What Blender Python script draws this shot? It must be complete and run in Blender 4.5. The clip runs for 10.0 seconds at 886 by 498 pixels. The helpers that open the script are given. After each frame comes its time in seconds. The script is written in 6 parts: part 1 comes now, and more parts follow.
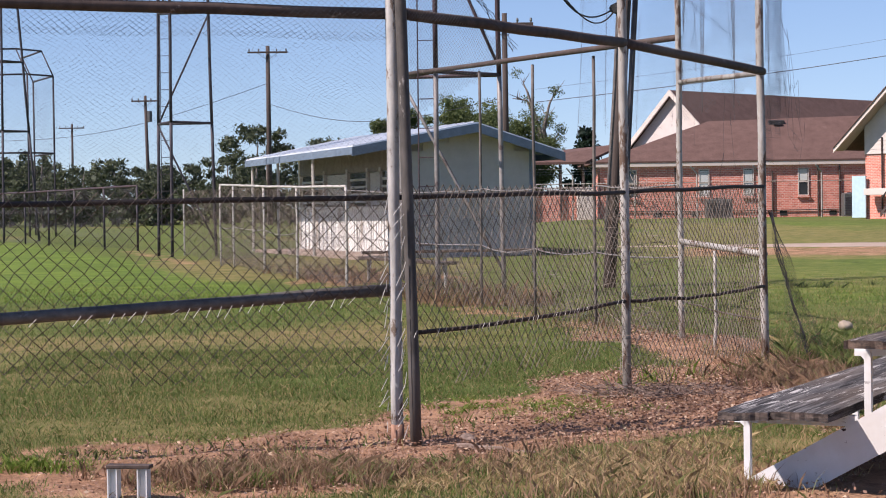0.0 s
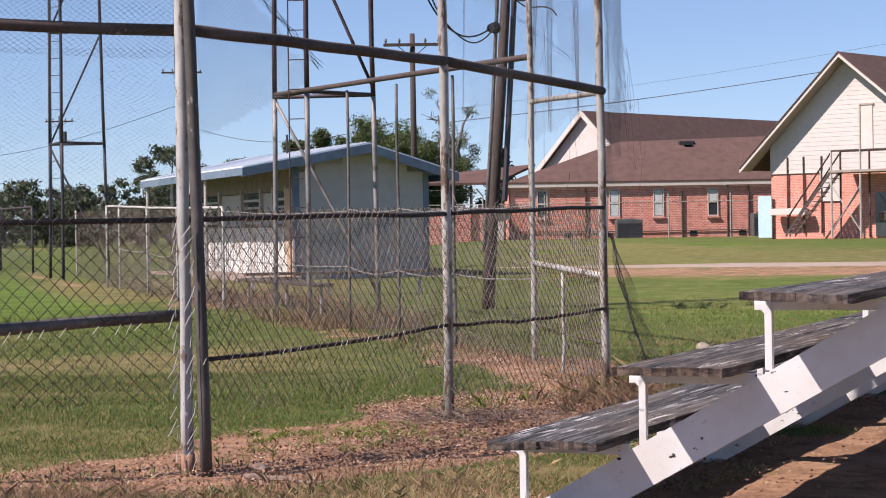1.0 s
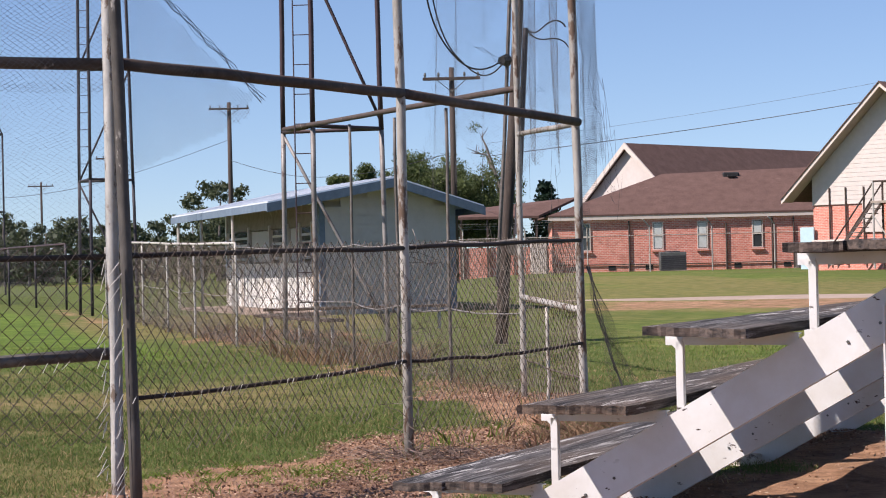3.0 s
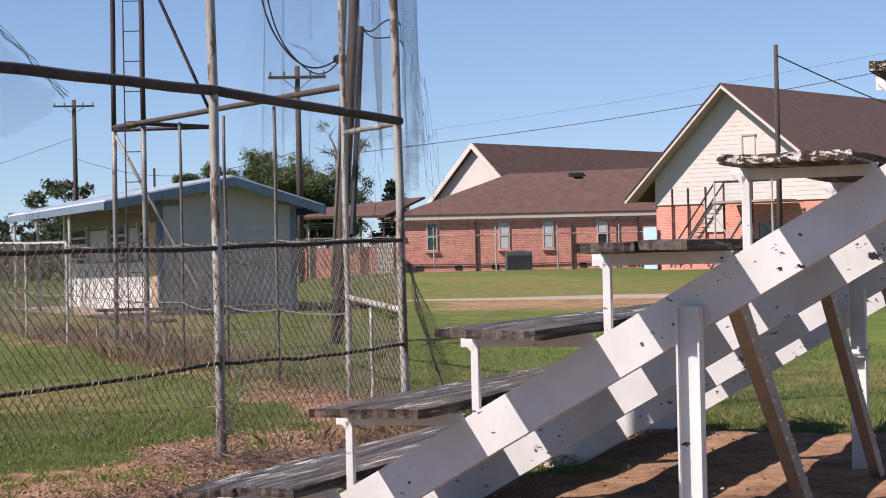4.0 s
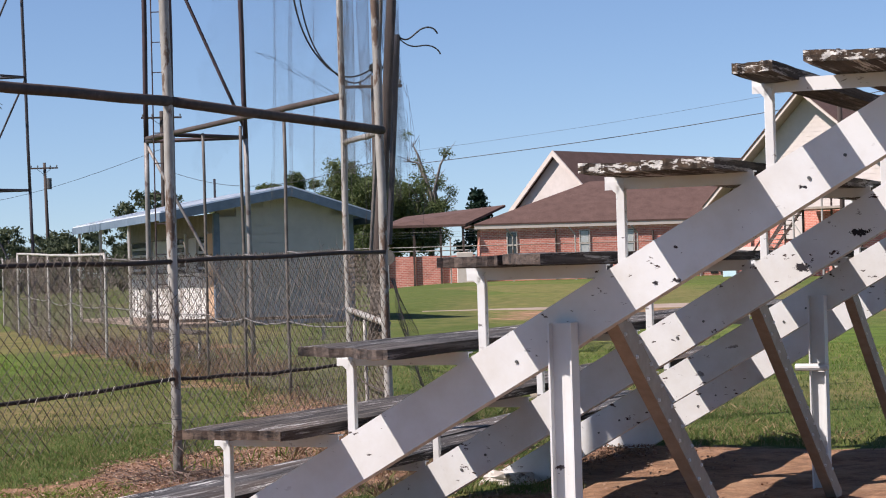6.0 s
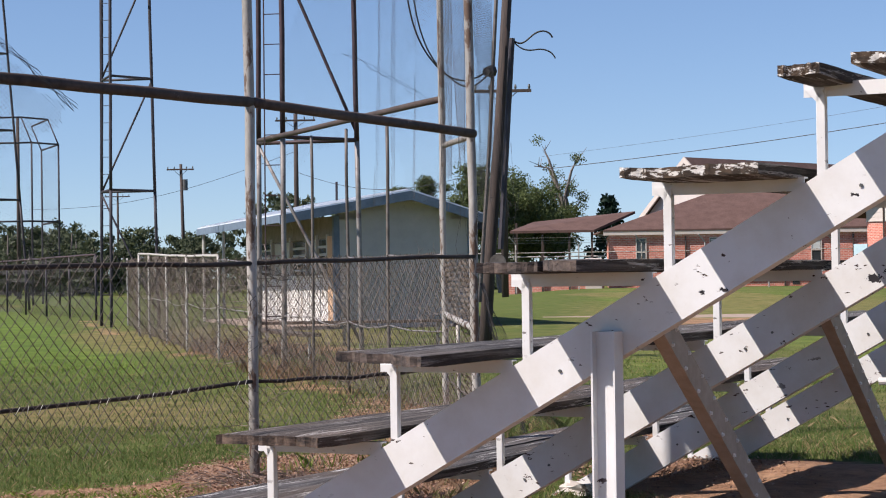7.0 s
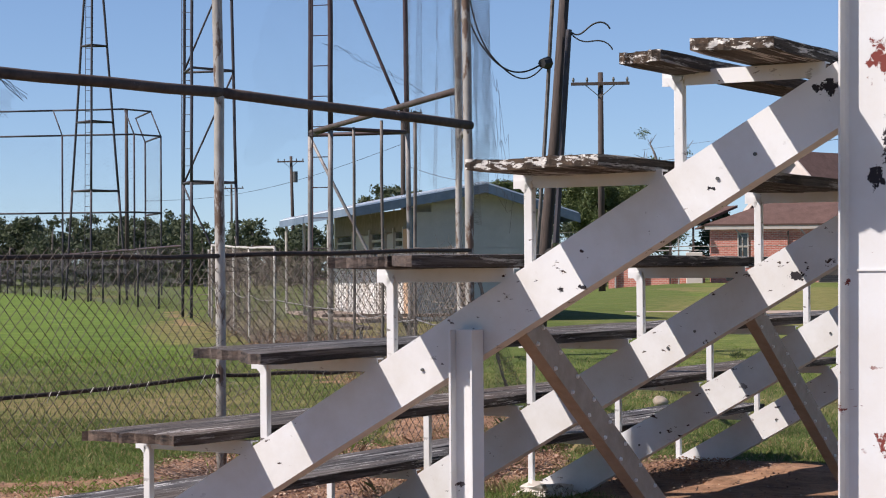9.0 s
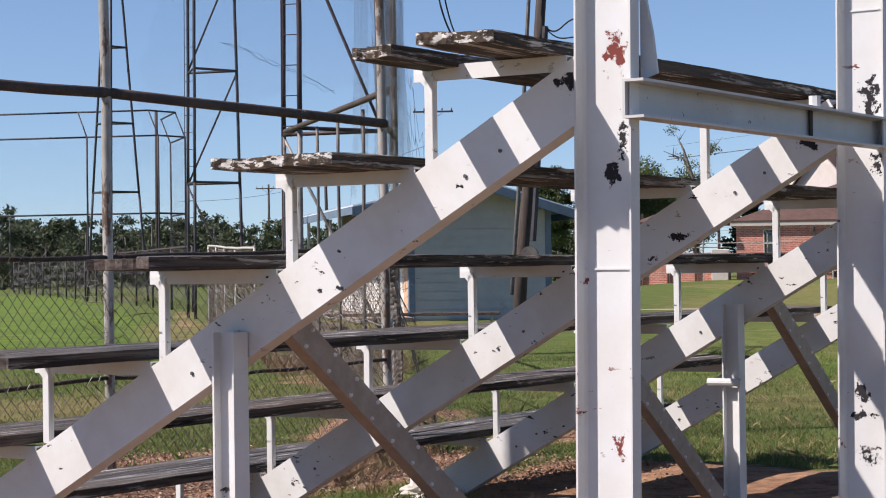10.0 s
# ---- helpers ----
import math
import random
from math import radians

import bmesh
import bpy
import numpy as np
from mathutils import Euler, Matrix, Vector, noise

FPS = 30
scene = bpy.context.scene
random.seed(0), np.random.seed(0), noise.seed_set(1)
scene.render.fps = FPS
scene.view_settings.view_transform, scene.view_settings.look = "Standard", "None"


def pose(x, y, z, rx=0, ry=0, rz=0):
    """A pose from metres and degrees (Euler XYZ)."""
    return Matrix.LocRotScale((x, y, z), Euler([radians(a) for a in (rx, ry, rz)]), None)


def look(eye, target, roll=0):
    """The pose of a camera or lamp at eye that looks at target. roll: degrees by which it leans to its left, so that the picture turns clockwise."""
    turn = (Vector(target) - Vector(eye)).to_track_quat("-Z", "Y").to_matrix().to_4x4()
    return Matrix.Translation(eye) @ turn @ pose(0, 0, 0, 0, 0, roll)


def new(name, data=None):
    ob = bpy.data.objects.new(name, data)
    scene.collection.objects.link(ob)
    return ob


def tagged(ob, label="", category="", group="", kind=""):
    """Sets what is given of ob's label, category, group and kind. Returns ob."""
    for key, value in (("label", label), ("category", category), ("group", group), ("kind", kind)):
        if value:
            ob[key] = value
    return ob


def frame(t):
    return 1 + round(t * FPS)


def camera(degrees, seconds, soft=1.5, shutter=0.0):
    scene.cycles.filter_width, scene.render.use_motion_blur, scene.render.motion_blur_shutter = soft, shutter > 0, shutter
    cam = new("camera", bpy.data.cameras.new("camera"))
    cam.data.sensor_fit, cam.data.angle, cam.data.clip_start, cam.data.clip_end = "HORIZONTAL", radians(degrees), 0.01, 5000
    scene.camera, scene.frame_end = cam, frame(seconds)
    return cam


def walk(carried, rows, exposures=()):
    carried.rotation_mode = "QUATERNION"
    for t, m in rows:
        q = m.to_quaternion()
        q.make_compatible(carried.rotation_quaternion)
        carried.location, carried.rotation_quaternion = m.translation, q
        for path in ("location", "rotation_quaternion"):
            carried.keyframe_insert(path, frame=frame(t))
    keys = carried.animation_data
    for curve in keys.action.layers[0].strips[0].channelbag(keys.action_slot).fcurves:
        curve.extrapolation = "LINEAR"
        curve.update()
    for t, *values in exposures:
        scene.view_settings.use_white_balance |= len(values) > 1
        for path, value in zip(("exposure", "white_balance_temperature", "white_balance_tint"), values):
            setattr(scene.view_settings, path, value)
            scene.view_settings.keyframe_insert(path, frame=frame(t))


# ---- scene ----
cam = camera(25.7, 10.0, soft=1.06)
PATH = [
    (0, (-0.018, -0.663, 1.391), (-0.087, 1.336, 1.347), -0.8),
    (0.5, (0.417, -0.487, 1.387), (0.389, 1.513, 1.359), -0.9),
    (1, (0.748, -0.325, 1.39), (0.755, 1.675, 1.366), -0.9),
    (1.5, (0.999, -0.246, 1.383), (1.004, 1.754, 1.366), -1.1),
    (2, (1.188, -0.155, 1.385), (1.146, 1.845, 1.39), -1.6),
    (2.2, (1.247, -0.125, 1.385), (1.185, 1.874, 1.394), -1.5),
    (3.3, (1.512, -0.064, 1.379), (1.469, 1.936, 1.391), -1.3),
    (3.5, (1.557, -0.031, 1.386), (1.533, 1.969, 1.395), -1.4),
    (4, (1.706, 0.071, 1.38), (1.807, 2.068, 1.388), -1.3),
    (4.5, (1.922, 0.166, 1.377), (2.018, 2.164, 1.389), -1.4),
    (5, (2.163, 0.238, 1.381), (2.24, 2.237, 1.394), -1.4),
    (5.2, (2.27, 0.307, 1.38), (2.33, 2.306, 1.395), -1.4),
    (6.3, (2.799, 0.459, 1.384), (2.765, 2.458, 1.405), -1.3),
    (6.5, (2.873, 0.541, 1.379), (2.81, 2.54, 1.402), -0.9),
    (7, (3.038, 0.579, 1.377), (2.897, 2.573, 1.404), -0.8),
    (7.5, (3.185, 0.63, 1.379), (3.004, 2.622, 1.408), -1.1),
    (8, (3.359, 0.69, 1.377), (3.133, 2.677, 1.388), -0.5),
    (8.5, (3.634, 0.818, 1.378), (3.388, 2.802, 1.397), -0.3),
    (9, (4.006, 0.934, 1.375), (3.742, 2.916, 1.396), -0.4),
    (9.5, (4.463, 1.083, 1.374), (4.181, 3.062, 1.398), -0.6),
    (10, (5.009, 1.227, 1.372), (4.698, 3.203, 1.392), -0.8),
]
walk(cam, [(t, look(eye, target, roll)) for t, eye, target, roll in PATH], [(0, 0.72, 6480, 24), (2, 0.73, 6480, 22), (4, 0.66, 6450, 20), (5, 0.61, 6380, 19), (10, 0.61, 6380, 18)])


# ---- light ----
SUN_WAY = Vector((1.292, 0.575, -1.5)).normalized()
world = bpy.data.worlds.new("world")
scene.world = world
world.use_nodes = True
wn = world.node_tree.nodes
sky = wn.new("ShaderNodeTexSky")
sky.sky_type, sky.sun_disc = "NISHITA", False
sky.sun_elevation = math.asin(-SUN_WAY.z)
sky.sun_rotation = math.atan2(-SUN_WAY.x, -SUN_WAY.y)
sky.altitude, sky.air_density, sky.dust_density, sky.ozone_density = 200, 1.0, 0.0, 5.0
wn["Background"].inputs["Strength"].default_value = 0.080
lift = wn.new("ShaderNodeMapping")
lift.inputs["Location"].default_value = (0, 0, 0.043)
aim = wn.new("ShaderNodeTexCoord")
world.node_tree.links.new(aim.outputs["Generated"], lift.inputs["Vector"])
world.node_tree.links.new(lift.outputs[0], sky.inputs["Vector"])
world.node_tree.links.new(sky.outputs[0], wn["Background"].inputs["Color"])
sun = new("sun", bpy.data.lights.new("sun", "SUN"))
sun.data.energy, sun.data.angle, sun.data.color = 5.0, radians(0.53), (1.0, 0.93, 0.82)
sun.matrix_world = look((0, 0, 30), Vector((0, 0, 30)) + SUN_WAY)


# ---- materials ----
class Nodes:
    """A small helper to write node materials in few lines."""

    def __init__(self, name, rough=0.8, metal=0.0, spec=0.4):
        self.m = bpy.data.materials.new(name)
        self.m.use_nodes = True
        self.t = self.m.node_tree
        self.b = self.t.nodes["Principled BSDF"]
        self.b.inputs["Roughness"].default_value = rough
        self.b.inputs["Metallic"].default_value = metal
        self.b.inputs["Specular IOR Level"].default_value = spec
        self.co = self.t.nodes.new("ShaderNodeTexCoord").outputs["Object"]

    def add(self, kind, **values):
        n = self.t.nodes.new(kind)
        for key, v in values.items():
            s = n.inputs[key.replace("_", " ")]
            if hasattr(v, "is_output"):
                self.t.links.new(v, s)
            else:
                s.default_value = v
        return n

    def mapped(self, scale=(1, 1, 1), rot=(0, 0, 0), co=None):
        return self.add("ShaderNodeMapping", Vector=co or self.co, Scale=scale, Rotation=rot).outputs[0]

    def noise(self, scale, detail=4.0, rough=0.55, co=None, distort=0.0):
        return self.add("ShaderNodeTexNoise", Vector=co or self.co, Scale=scale, Detail=detail, Roughness=rough, Distortion=distort).outputs[0]

    def ramp(self, fac, lo, hi, a=0.0, b=1.0):
        n = self.add("ShaderNodeMapRange", Value=fac)
        n.inputs["From Min"].default_value, n.inputs["From Max"].default_value = lo, hi
        n.inputs["To Min"].default_value, n.inputs["To Max"].default_value = a, b
        return n.outputs[0]

    def mix(self, fac, a, b):
        n = self.t.nodes.new("ShaderNodeMix")
        n.data_type = "RGBA"
        for i, v in ((0, fac), (6, a), (7, b)):
            if hasattr(v, "is_output"):
                self.t.links.new(v, n.inputs[i])
            else:
                n.inputs[i].default_value = v if i == 0 else (*v, 1)
        return n.outputs[2]

    def math(self, op, a, b=0.0):
        n = self.t.nodes.new("ShaderNodeMath")
        n.operation = op
        for i, v in enumerate((a, b)):
            if hasattr(v, "is_output"):
                self.t.links.new(v, n.inputs[i])
            else:
                n.inputs[i].default_value = v
        return n.outputs[0]

    def attr(self, name):
        n = self.t.nodes.new("ShaderNodeAttribute")
        n.attribute_name = name
        return n.outputs["Fac"]

    def island(self):
        return self.t.nodes.new("ShaderNodeNewGeometry").outputs["Random Per Island"]

    def random(self):
        return self.t.nodes.new("ShaderNodeObjectInfo").outputs["Random"]

    def done(self, colour, bump=None, dist=0.01, rough=None, strength=0.6):
        self.t.links.new(colour, self.b.inputs["Base Color"])
        if rough is not None:
            self.t.links.new(rough, self.b.inputs["Roughness"])
        if bump is not None:
            n = self.add("ShaderNodeBump", Height=bump, Distance=dist, Strength=strength)
            self.t.links.new(n.outputs[0], self.b.inputs["Normal"])
        return self.m


def mottled(name, a, b, scale, rough=0.8, metal=0.0, bump=0.004, c=None, c_at=0.62, c_scale=3.0, stretch=(1, 1, 1), spec=0.4):
    """Two tones by coarse and fine noise, and patches of a third."""
    n = Nodes(name, rough, metal, spec)
    co = n.mapped(stretch)
    fine, coarse = n.noise(scale, 6, 0.65, co), n.noise(scale * 0.13, 3, 0.5, co)
    f = n.ramp(n.math("ADD", n.math("MULTIPLY", fine, 0.6), n.math("MULTIPLY", coarse, 0.4)), 0.36, 0.64)
    col = n.mix(f, a, b)
    if c:
        col = n.mix(n.ramp(n.noise(c_scale, 7, 0.7, co), c_at, c_at + 0.05), col, c)
    return n.done(col, fine, bump)


def chipped_paint(name, paint, grime, chip, at, scale, rough=0.45, spots_at=()):
    """Old brush paint on steel: dirt film, and chips down to primer or rust."""
    n = Nodes(name, rough, 0.0, 0.4)
    film = n.ramp(n.noise(2.3, 6, 0.65), 0.42, 0.78)
    spots = n.ramp(n.noise(38, 3, 0.6), 0.6, 0.75)
    col = n.mix(n.math("MULTIPLY", film, 0.75), paint, grime)
    col = n.mix(n.math("MULTIPLY", spots, 0.16), col, grime)
    where = n.ramp(n.noise(1.9, 2, 0.5), 0.48, 0.56)
    flakes = n.noise(scale, 6, 0.62, n.mapped((0.7, 0.7, 1.5), (0, 0.5, 0)))
    c = n.math("MULTIPLY", n.ramp(flakes, at, at + 0.015), where)
    dots = n.ramp(n.noise(34, 3, 0.6), 0.775, 0.79)
    c = n.math("MAXIMUM", c, dots)
    col = n.mix(c, col, chip)
    h0 = c
    for x, y, z, wide, tall, red in spots_at:
        q = n.add("ShaderNodeMapping", Vector=n.co, Location=(-x / wide, -y / 0.1, -z / tall), Scale=(1 / wide, 10, 1 / tall)).outputs[0]
        far = n.t.nodes.new("ShaderNodeVectorMath")
        far.operation = "LENGTH"
        n.t.links.new(q, far.inputs[0])
        edge = n.math("ADD", far.outputs["Value"], n.math("MULTIPLY", n.math("SUBTRACT", n.noise(min(62, max(21, 0.95 / wide)), 6, 0.72), 0.48), 5.2))
        patch = n.ramp(edge, 0.75, 0.7)
        col = n.mix(patch, col, chip if red else (0.018, 0.016, 0.02))
        h0 = n.math("MAXIMUM", h0, patch)
    c = n.math("MAXIMUM", c, h0) if spots_at else c
    h = n.math("SUBTRACT", n.math("MULTIPLY", n.noise(60, 3), 0.25), c)
    return n.done(col, h, 0.002, n.ramp(c, 0, 1, rough, 0.9))


def weathered(name, wood, dark, paint, amount, ends):
    """Grey cracked boards with the grain along y, flakes of old paint along it, and cut ends with a look of their own."""
    n = Nodes(name, 0.85, 0.0, 0.25)
    grain, wide = n.noise(3.2, 8, 0.68, n.mapped((14, 0.4, 14)), 0.6), n.noise(1.1, 4, 0.5)
    cracks = n.noise(2.4, 3, 0.6, n.mapped((26, 0.55, 1)), 0.8)
    col = n.mix(n.ramp(grain, 0.44, 0.70), dark, wood)
    col = n.mix(n.ramp(n.noise(0.9, 5, 0.6, n.mapped((3, 0.5, 3))), 0.45, 0.7, 0, 0.6), col, tuple(c * f for c, f in zip(wood, (0.75, 0.58, 0.44))))
    col = n.mix(n.math("MULTIPLY", n.ramp(n.random(), 0, 1), 0.35), col, dark)
    flake = n.noise(5.0, 7, 0.75, n.mapped((6, 0.4, 6)))
    f = n.math("MULTIPLY", n.ramp(flake, amount, amount + 0.05), n.ramp(wide, 0.35, 0.6))
    col = n.mix(f, col, paint)
    gap = n.ramp(cracks, 0.33, 0.29)
    col = n.mix(gap, col, tuple(c * 0.5 for c in dark))
    # the sawn ends
    split = n.t.nodes.new("ShaderNodeSeparateXYZ")
    n.t.links.new(n.t.nodes["Texture Coordinate"].outputs["Normal"], split.inputs[0])
    end = n.ramp(n.math("ABSOLUTE", split.outputs[1]), 0.22, 0.4)
    pits = n.noise(34, 6, 0.7, n.mapped((0.6, 1, 1.6)))
    face = n.mix(n.ramp(n.noise(11, 6, 0.7, n.mapped((1, 1, 3))), 0.36, 0.62), dark, tuple(c * f for c, f in zip(wood, (0.62, 0.5, 0.42))))
    face = n.mix(n.ramp(pits, ends, ends + 0.04), face, paint)
    col = n.mix(end, col, face)
    h = n.math("SUBTRACT", n.math("ADD", grain, n.math("MULTIPLY", f, 0.35)), gap)
    return n.done(col, h, 0.012, strength=0.9)


def leafy(name, a, b, dry=None, dry_at=0.8, sheen=0.5):
    """Leaves and blades: each one its own tone, some of them dry; light shines through them a little."""
    n = Nodes(name, 0.6, 0.0, 0.25)
    r = n.island()
    col = n.mix(r, a, b)
    if dry:
        k = n.math("FRACT", n.math("MULTIPLY", r, 37.0))
        col = n.mix(n.ramp(k, dry_at, dry_at + 0.04), col, dry)
    n.t.links.new(col, n.b.inputs["Base Color"])
    tr = n.t.nodes.new("ShaderNodeBsdfTranslucent")
    n.t.links.new(col, tr.inputs["Color"])
    ms = n.t.nodes.new("ShaderNodeMixShader")
    ms.inputs[0].default_value = sheen * 0.6
    n.t.links.new(n.b.outputs[0], ms.inputs[1])
    n.t.links.new(tr.outputs[0], ms.inputs[2])
    n.t.links.new(ms.outputs[0], n.t.nodes["Material Output"].inputs["Surface"])
    return n.m


def brickwork(name):
    n = Nodes(name, 0.9, 0.0, 0.2)
    t = n.add("ShaderNodeTexBrick", Vector=n.mapped((1, 1, 1)), Scale=1.0)
    t.inputs["Color1"].default_value, t.inputs["Color2"].default_value = (0.64, 0.225, 0.165, 1), (0.48, 0.14, 0.10, 1)
    t.inputs["Mortar"].default_value = (0.62, 0.43, 0.37, 1)
    t.inputs["Mortar Size"].default_value, t.inputs["Brick Width"].default_value, t.inputs["Row Height"].default_value = 0.011, 0.22, 0.085
    t.inputs["Bias"].default_value = -0.1
    # the wall's run along local x and its height along z
    sw = n.t.nodes.new("ShaderNodeSeparateXYZ")
    n.t.links.new(n.co, sw.inputs[0])
    cb = n.t.nodes.new("ShaderNodeCombineXYZ")
    n.t.links.new(n.math("ADD", sw.outputs[0], sw.outputs[1]), cb.inputs[0])
    n.t.links.new(sw.outputs[2], cb.inputs[1])
    n.t.links.new(cb.outputs[0], t.inputs["Vector"])
    col = n.mix(n.math("MULTIPLY", n.ramp(n.noise(0.9, 6, 0.6), 0.5, 0.75), 0.4), t.outputs[0], (0.52, 0.19, 0.14))
    col = n.mix(n.math("MULTIPLY", n.ramp(n.noise(2.3, 6, 0.7), 0.50, 0.68), 0.45), col, (0.20, 0.085, 0.065))
    return n.done(col, t.outputs["Fac"], -0.006)


WHITE = (0.62, 0.63, 0.635)
white_steel = chipped_paint("white_painted_steel", WHITE, (0.45, 0.42, 0.37), (0.045, 0.026, 0.024), 0.628, 19.0)
stringer_steel = chipped_paint("white_painted_stringer", WHITE, (0.45, 0.42, 0.37), (0.045, 0.026, 0.024), 0.638, 19.0, spots_at=((0.745, 0, 1.298, 0.017, 0.013, 0), (0.828, 0, 1.305, 0.022, 0.011, 0), (1.34, 0, 1.651, 0.02, 0.01, 0), (0.13, 0, 0.86, 0.03, 0.012, 0), (1.76, 0, 1.98, 0.05, 0.03, 0), (1.70, 2.20, 1.90, 0.07, 0.05, 0), (1.1, 2.20, 1.50, 0.06, 0.02, 0), (0.8, 2.20, 1.34, 0.05, 0.02, 0)))
# the white paint taken down for the tie beam's shadowed web, plus grime
shaded_grimy_steel = chipped_paint("shaded_white_steel", (0.50, 0.505, 0.51), (0.33, 0.31, 0.28), (0.045, 0.026, 0.024), 0.66, 14.0)
clean_steel = chipped_paint("white_painted_post", WHITE, (0.50, 0.48, 0.44), (0.05, 0.03, 0.028), 0.70, 9.0)
rusty_white = chipped_paint("white_painted_column", (0.58, 0.592, 0.60), (0.50, 0.47, 0.43), (0.16, 0.035, 0.028), 0.65, 9.0, spots_at=((1.955, -0.03, 2.06, 0.045, 0.075, 1), (1.985, -0.03, 1.79, 0.02, 0.07, 0), (1.955, -0.03, 1.675, 0.035, 0.045, 0), (1.958, -0.03, 0.79, 0.025, 0.05, 1), (1.99, 2.17, 2.04, 0.05, 0.12, 0), (2.02, 2.17, 1.78, 0.035, 0.06, 0), (1.945, 2.17, 0.84, 0.04, 0.05, 0), (1.943, 2.17, 0.736, 0.09, 0.018, 0), (1.965, 2.17, 0.584, 0.05, 0.05, 0)))
brown_steel = mottled("brown_painted_steel", (0.24, 0.195, 0.16), (0.35, 0.295, 0.25), 14, 0.55, 0.1, 0.002, (0.40, 0.36, 0.32), 0.66, 7)
bench_dark = weathered("weathered_bench_wood", (0.21, 0.20, 0.20), (0.02, 0.019, 0.02), (0.60, 0.58, 0.56), 0.55, 0.70)
bench_mid = weathered("weathered_bench_wood_flaking", (0.24, 0.21, 0.19), (0.02, 0.018, 0.018), (0.60, 0.57, 0.55), 0.55, 0.72)
bench_white = weathered("bench_wood_with_old_paint", (0.15, 0.125, 0.10), (0.028, 0.024, 0.02), (0.66, 0.64, 0.6), 0.53, 0.52)
galvanised = mottled("galvanised_pipe", (0.24, 0.225, 0.20), (0.46, 0.435, 0.40), 14, 0.55, 0.2, 0.003, (0.13, 0.085, 0.06), 0.54, 7, (1, 1, 0.35))
pale_post = mottled("pale_galvanised_post", (0.29, 0.285, 0.27), (0.48, 0.47, 0.45), 24, 0.6, 0.1, 0.004, (0.15, 0.115, 0.09), 0.55, 11, (1, 1, 0.45))
rust_pipe = mottled("rusted_pipe", (0.04, 0.029, 0.025), (0.095, 0.068, 0.058), 16, 0.75, 0.2, 0.003, (0.28, 0.24, 0.22), 0.63, 6)
rust_band = mottled("brown_rust", (0.20, 0.10, 0.065), (0.33, 0.20, 0.14), 30, 0.9, 0.0, 0.003, (0.40, 0.36, 0.32), 0.6, 14)
red_pipe = mottled("red_brown_tower_pipe", (0.030, 0.019, 0.023), (0.070, 0.042, 0.046), 6, 0.6, 0.15, 0.003, (0.20, 0.17, 0.18), 0.66, 3)
dark_pipe = mottled("dark_tower_pipe", (0.028, 0.026, 0.034), (0.066, 0.060, 0.068), 5, 0.7, 0.2, 0.002)
black_cable = mottled("tarred_cable", (0.028, 0.022, 0.02), (0.06, 0.045, 0.038), 30, 0.85, 0.0, 0.003)
pale_pipe = mottled("pale_grey_pipe", (0.14, 0.128, 0.122), (0.26, 0.245, 0.235), 10, 0.55, 0.15, 0.002, (0.10, 0.075, 0.07), 0.56, 5)
bright_wire = mottled("bright_cut_wire", (0.42, 0.40, 0.37), (0.62, 0.60, 0.56), 20, 0.5, 0.0, 0.001)
old_pipe = mottled("stained_grey_pipe", (0.065, 0.055, 0.048), (0.17, 0.15, 0.135), 12, 0.65, 0.15, 0.003, (0.27, 0.25, 0.23), 0.62, 5)
stained_post = mottled("dark_stained_post", (0.035, 0.032, 0.030), (0.11, 0.10, 0.092), 16, 0.7, 0.1, 0.003, (0.30, 0.28, 0.26), 0.62, 9, (1, 1, 0.4))
net_wire = mottled("fine_net_wire", (0.06, 0.06, 0.063), (0.14, 0.14, 0.142), 9, 0.6, 0.3, 0.001)
white_pipe = mottled("whitewashed_pipe", (0.30, 0.285, 0.26), (0.46, 0.44, 0.41), 9, 0.6, 0.1, 0.002, (0.22, 0.18, 0.15), 0.66, 6)
wire = mottled("fence_wire", (0.065, 0.052, 0.042), (0.15, 0.125, 0.105), 20, 0.6, 0.3, 0.001, (0.07, 0.05, 0.035), 0.5, 3)
dark_wire = mottled("dark_net_wire", (0.045, 0.042, 0.042), (0.11, 0.105, 0.105), 8, 0.7, 0.3, 0.001)
pole_wood = mottled("pole_timber", (0.034, 0.027, 0.025), (0.085, 0.063, 0.053), 9, 0.9, 0, 0.006, (0.06, 0.042, 0.036), 0.6, 4, (4, 4, 0.3))
black_rubber = mottled("black_insulated_wire", (0.012, 0.012, 0.013), (0.03, 0.03, 0.03), 10, 0.6)
brick = brickwork("red_brick")
cream = mottled("cream_board_siding", (0.47, 0.425, 0.395), (0.54, 0.49, 0.46), 3, 0.8, 0, 0.003)
# tan made darker so that the soffits carry the shade below the eaves
shaded_tan = mottled("shaded_tan_paint", (0.30, 0.245, 0.20), (0.38, 0.31, 0.255), 4, 0.85)
trim_pink = mottled("off_white_trim_paint", (0.50, 0.435, 0.39), (0.58, 0.515, 0.465), 4, 0.7, 0, 0.002)
shingle = mottled("brown_shingles", (0.072, 0.040, 0.033), (0.126, 0.074, 0.062), 18, 0.95, 0, 0.01, (0.16, 0.10, 0.085), 0.66, 1.5)
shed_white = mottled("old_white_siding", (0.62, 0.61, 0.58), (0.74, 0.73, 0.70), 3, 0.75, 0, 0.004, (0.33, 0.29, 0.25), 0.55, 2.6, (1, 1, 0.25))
# greyer than the front boards: the near gable's shade is in this colour
shed_shade_grey = mottled("shaded_pale_siding", (0.36, 0.357, 0.35), (0.435, 0.43, 0.42), 3, 0.75, 0, 0.003, (0.33, 0.325, 0.315), 0.64, 1.6)
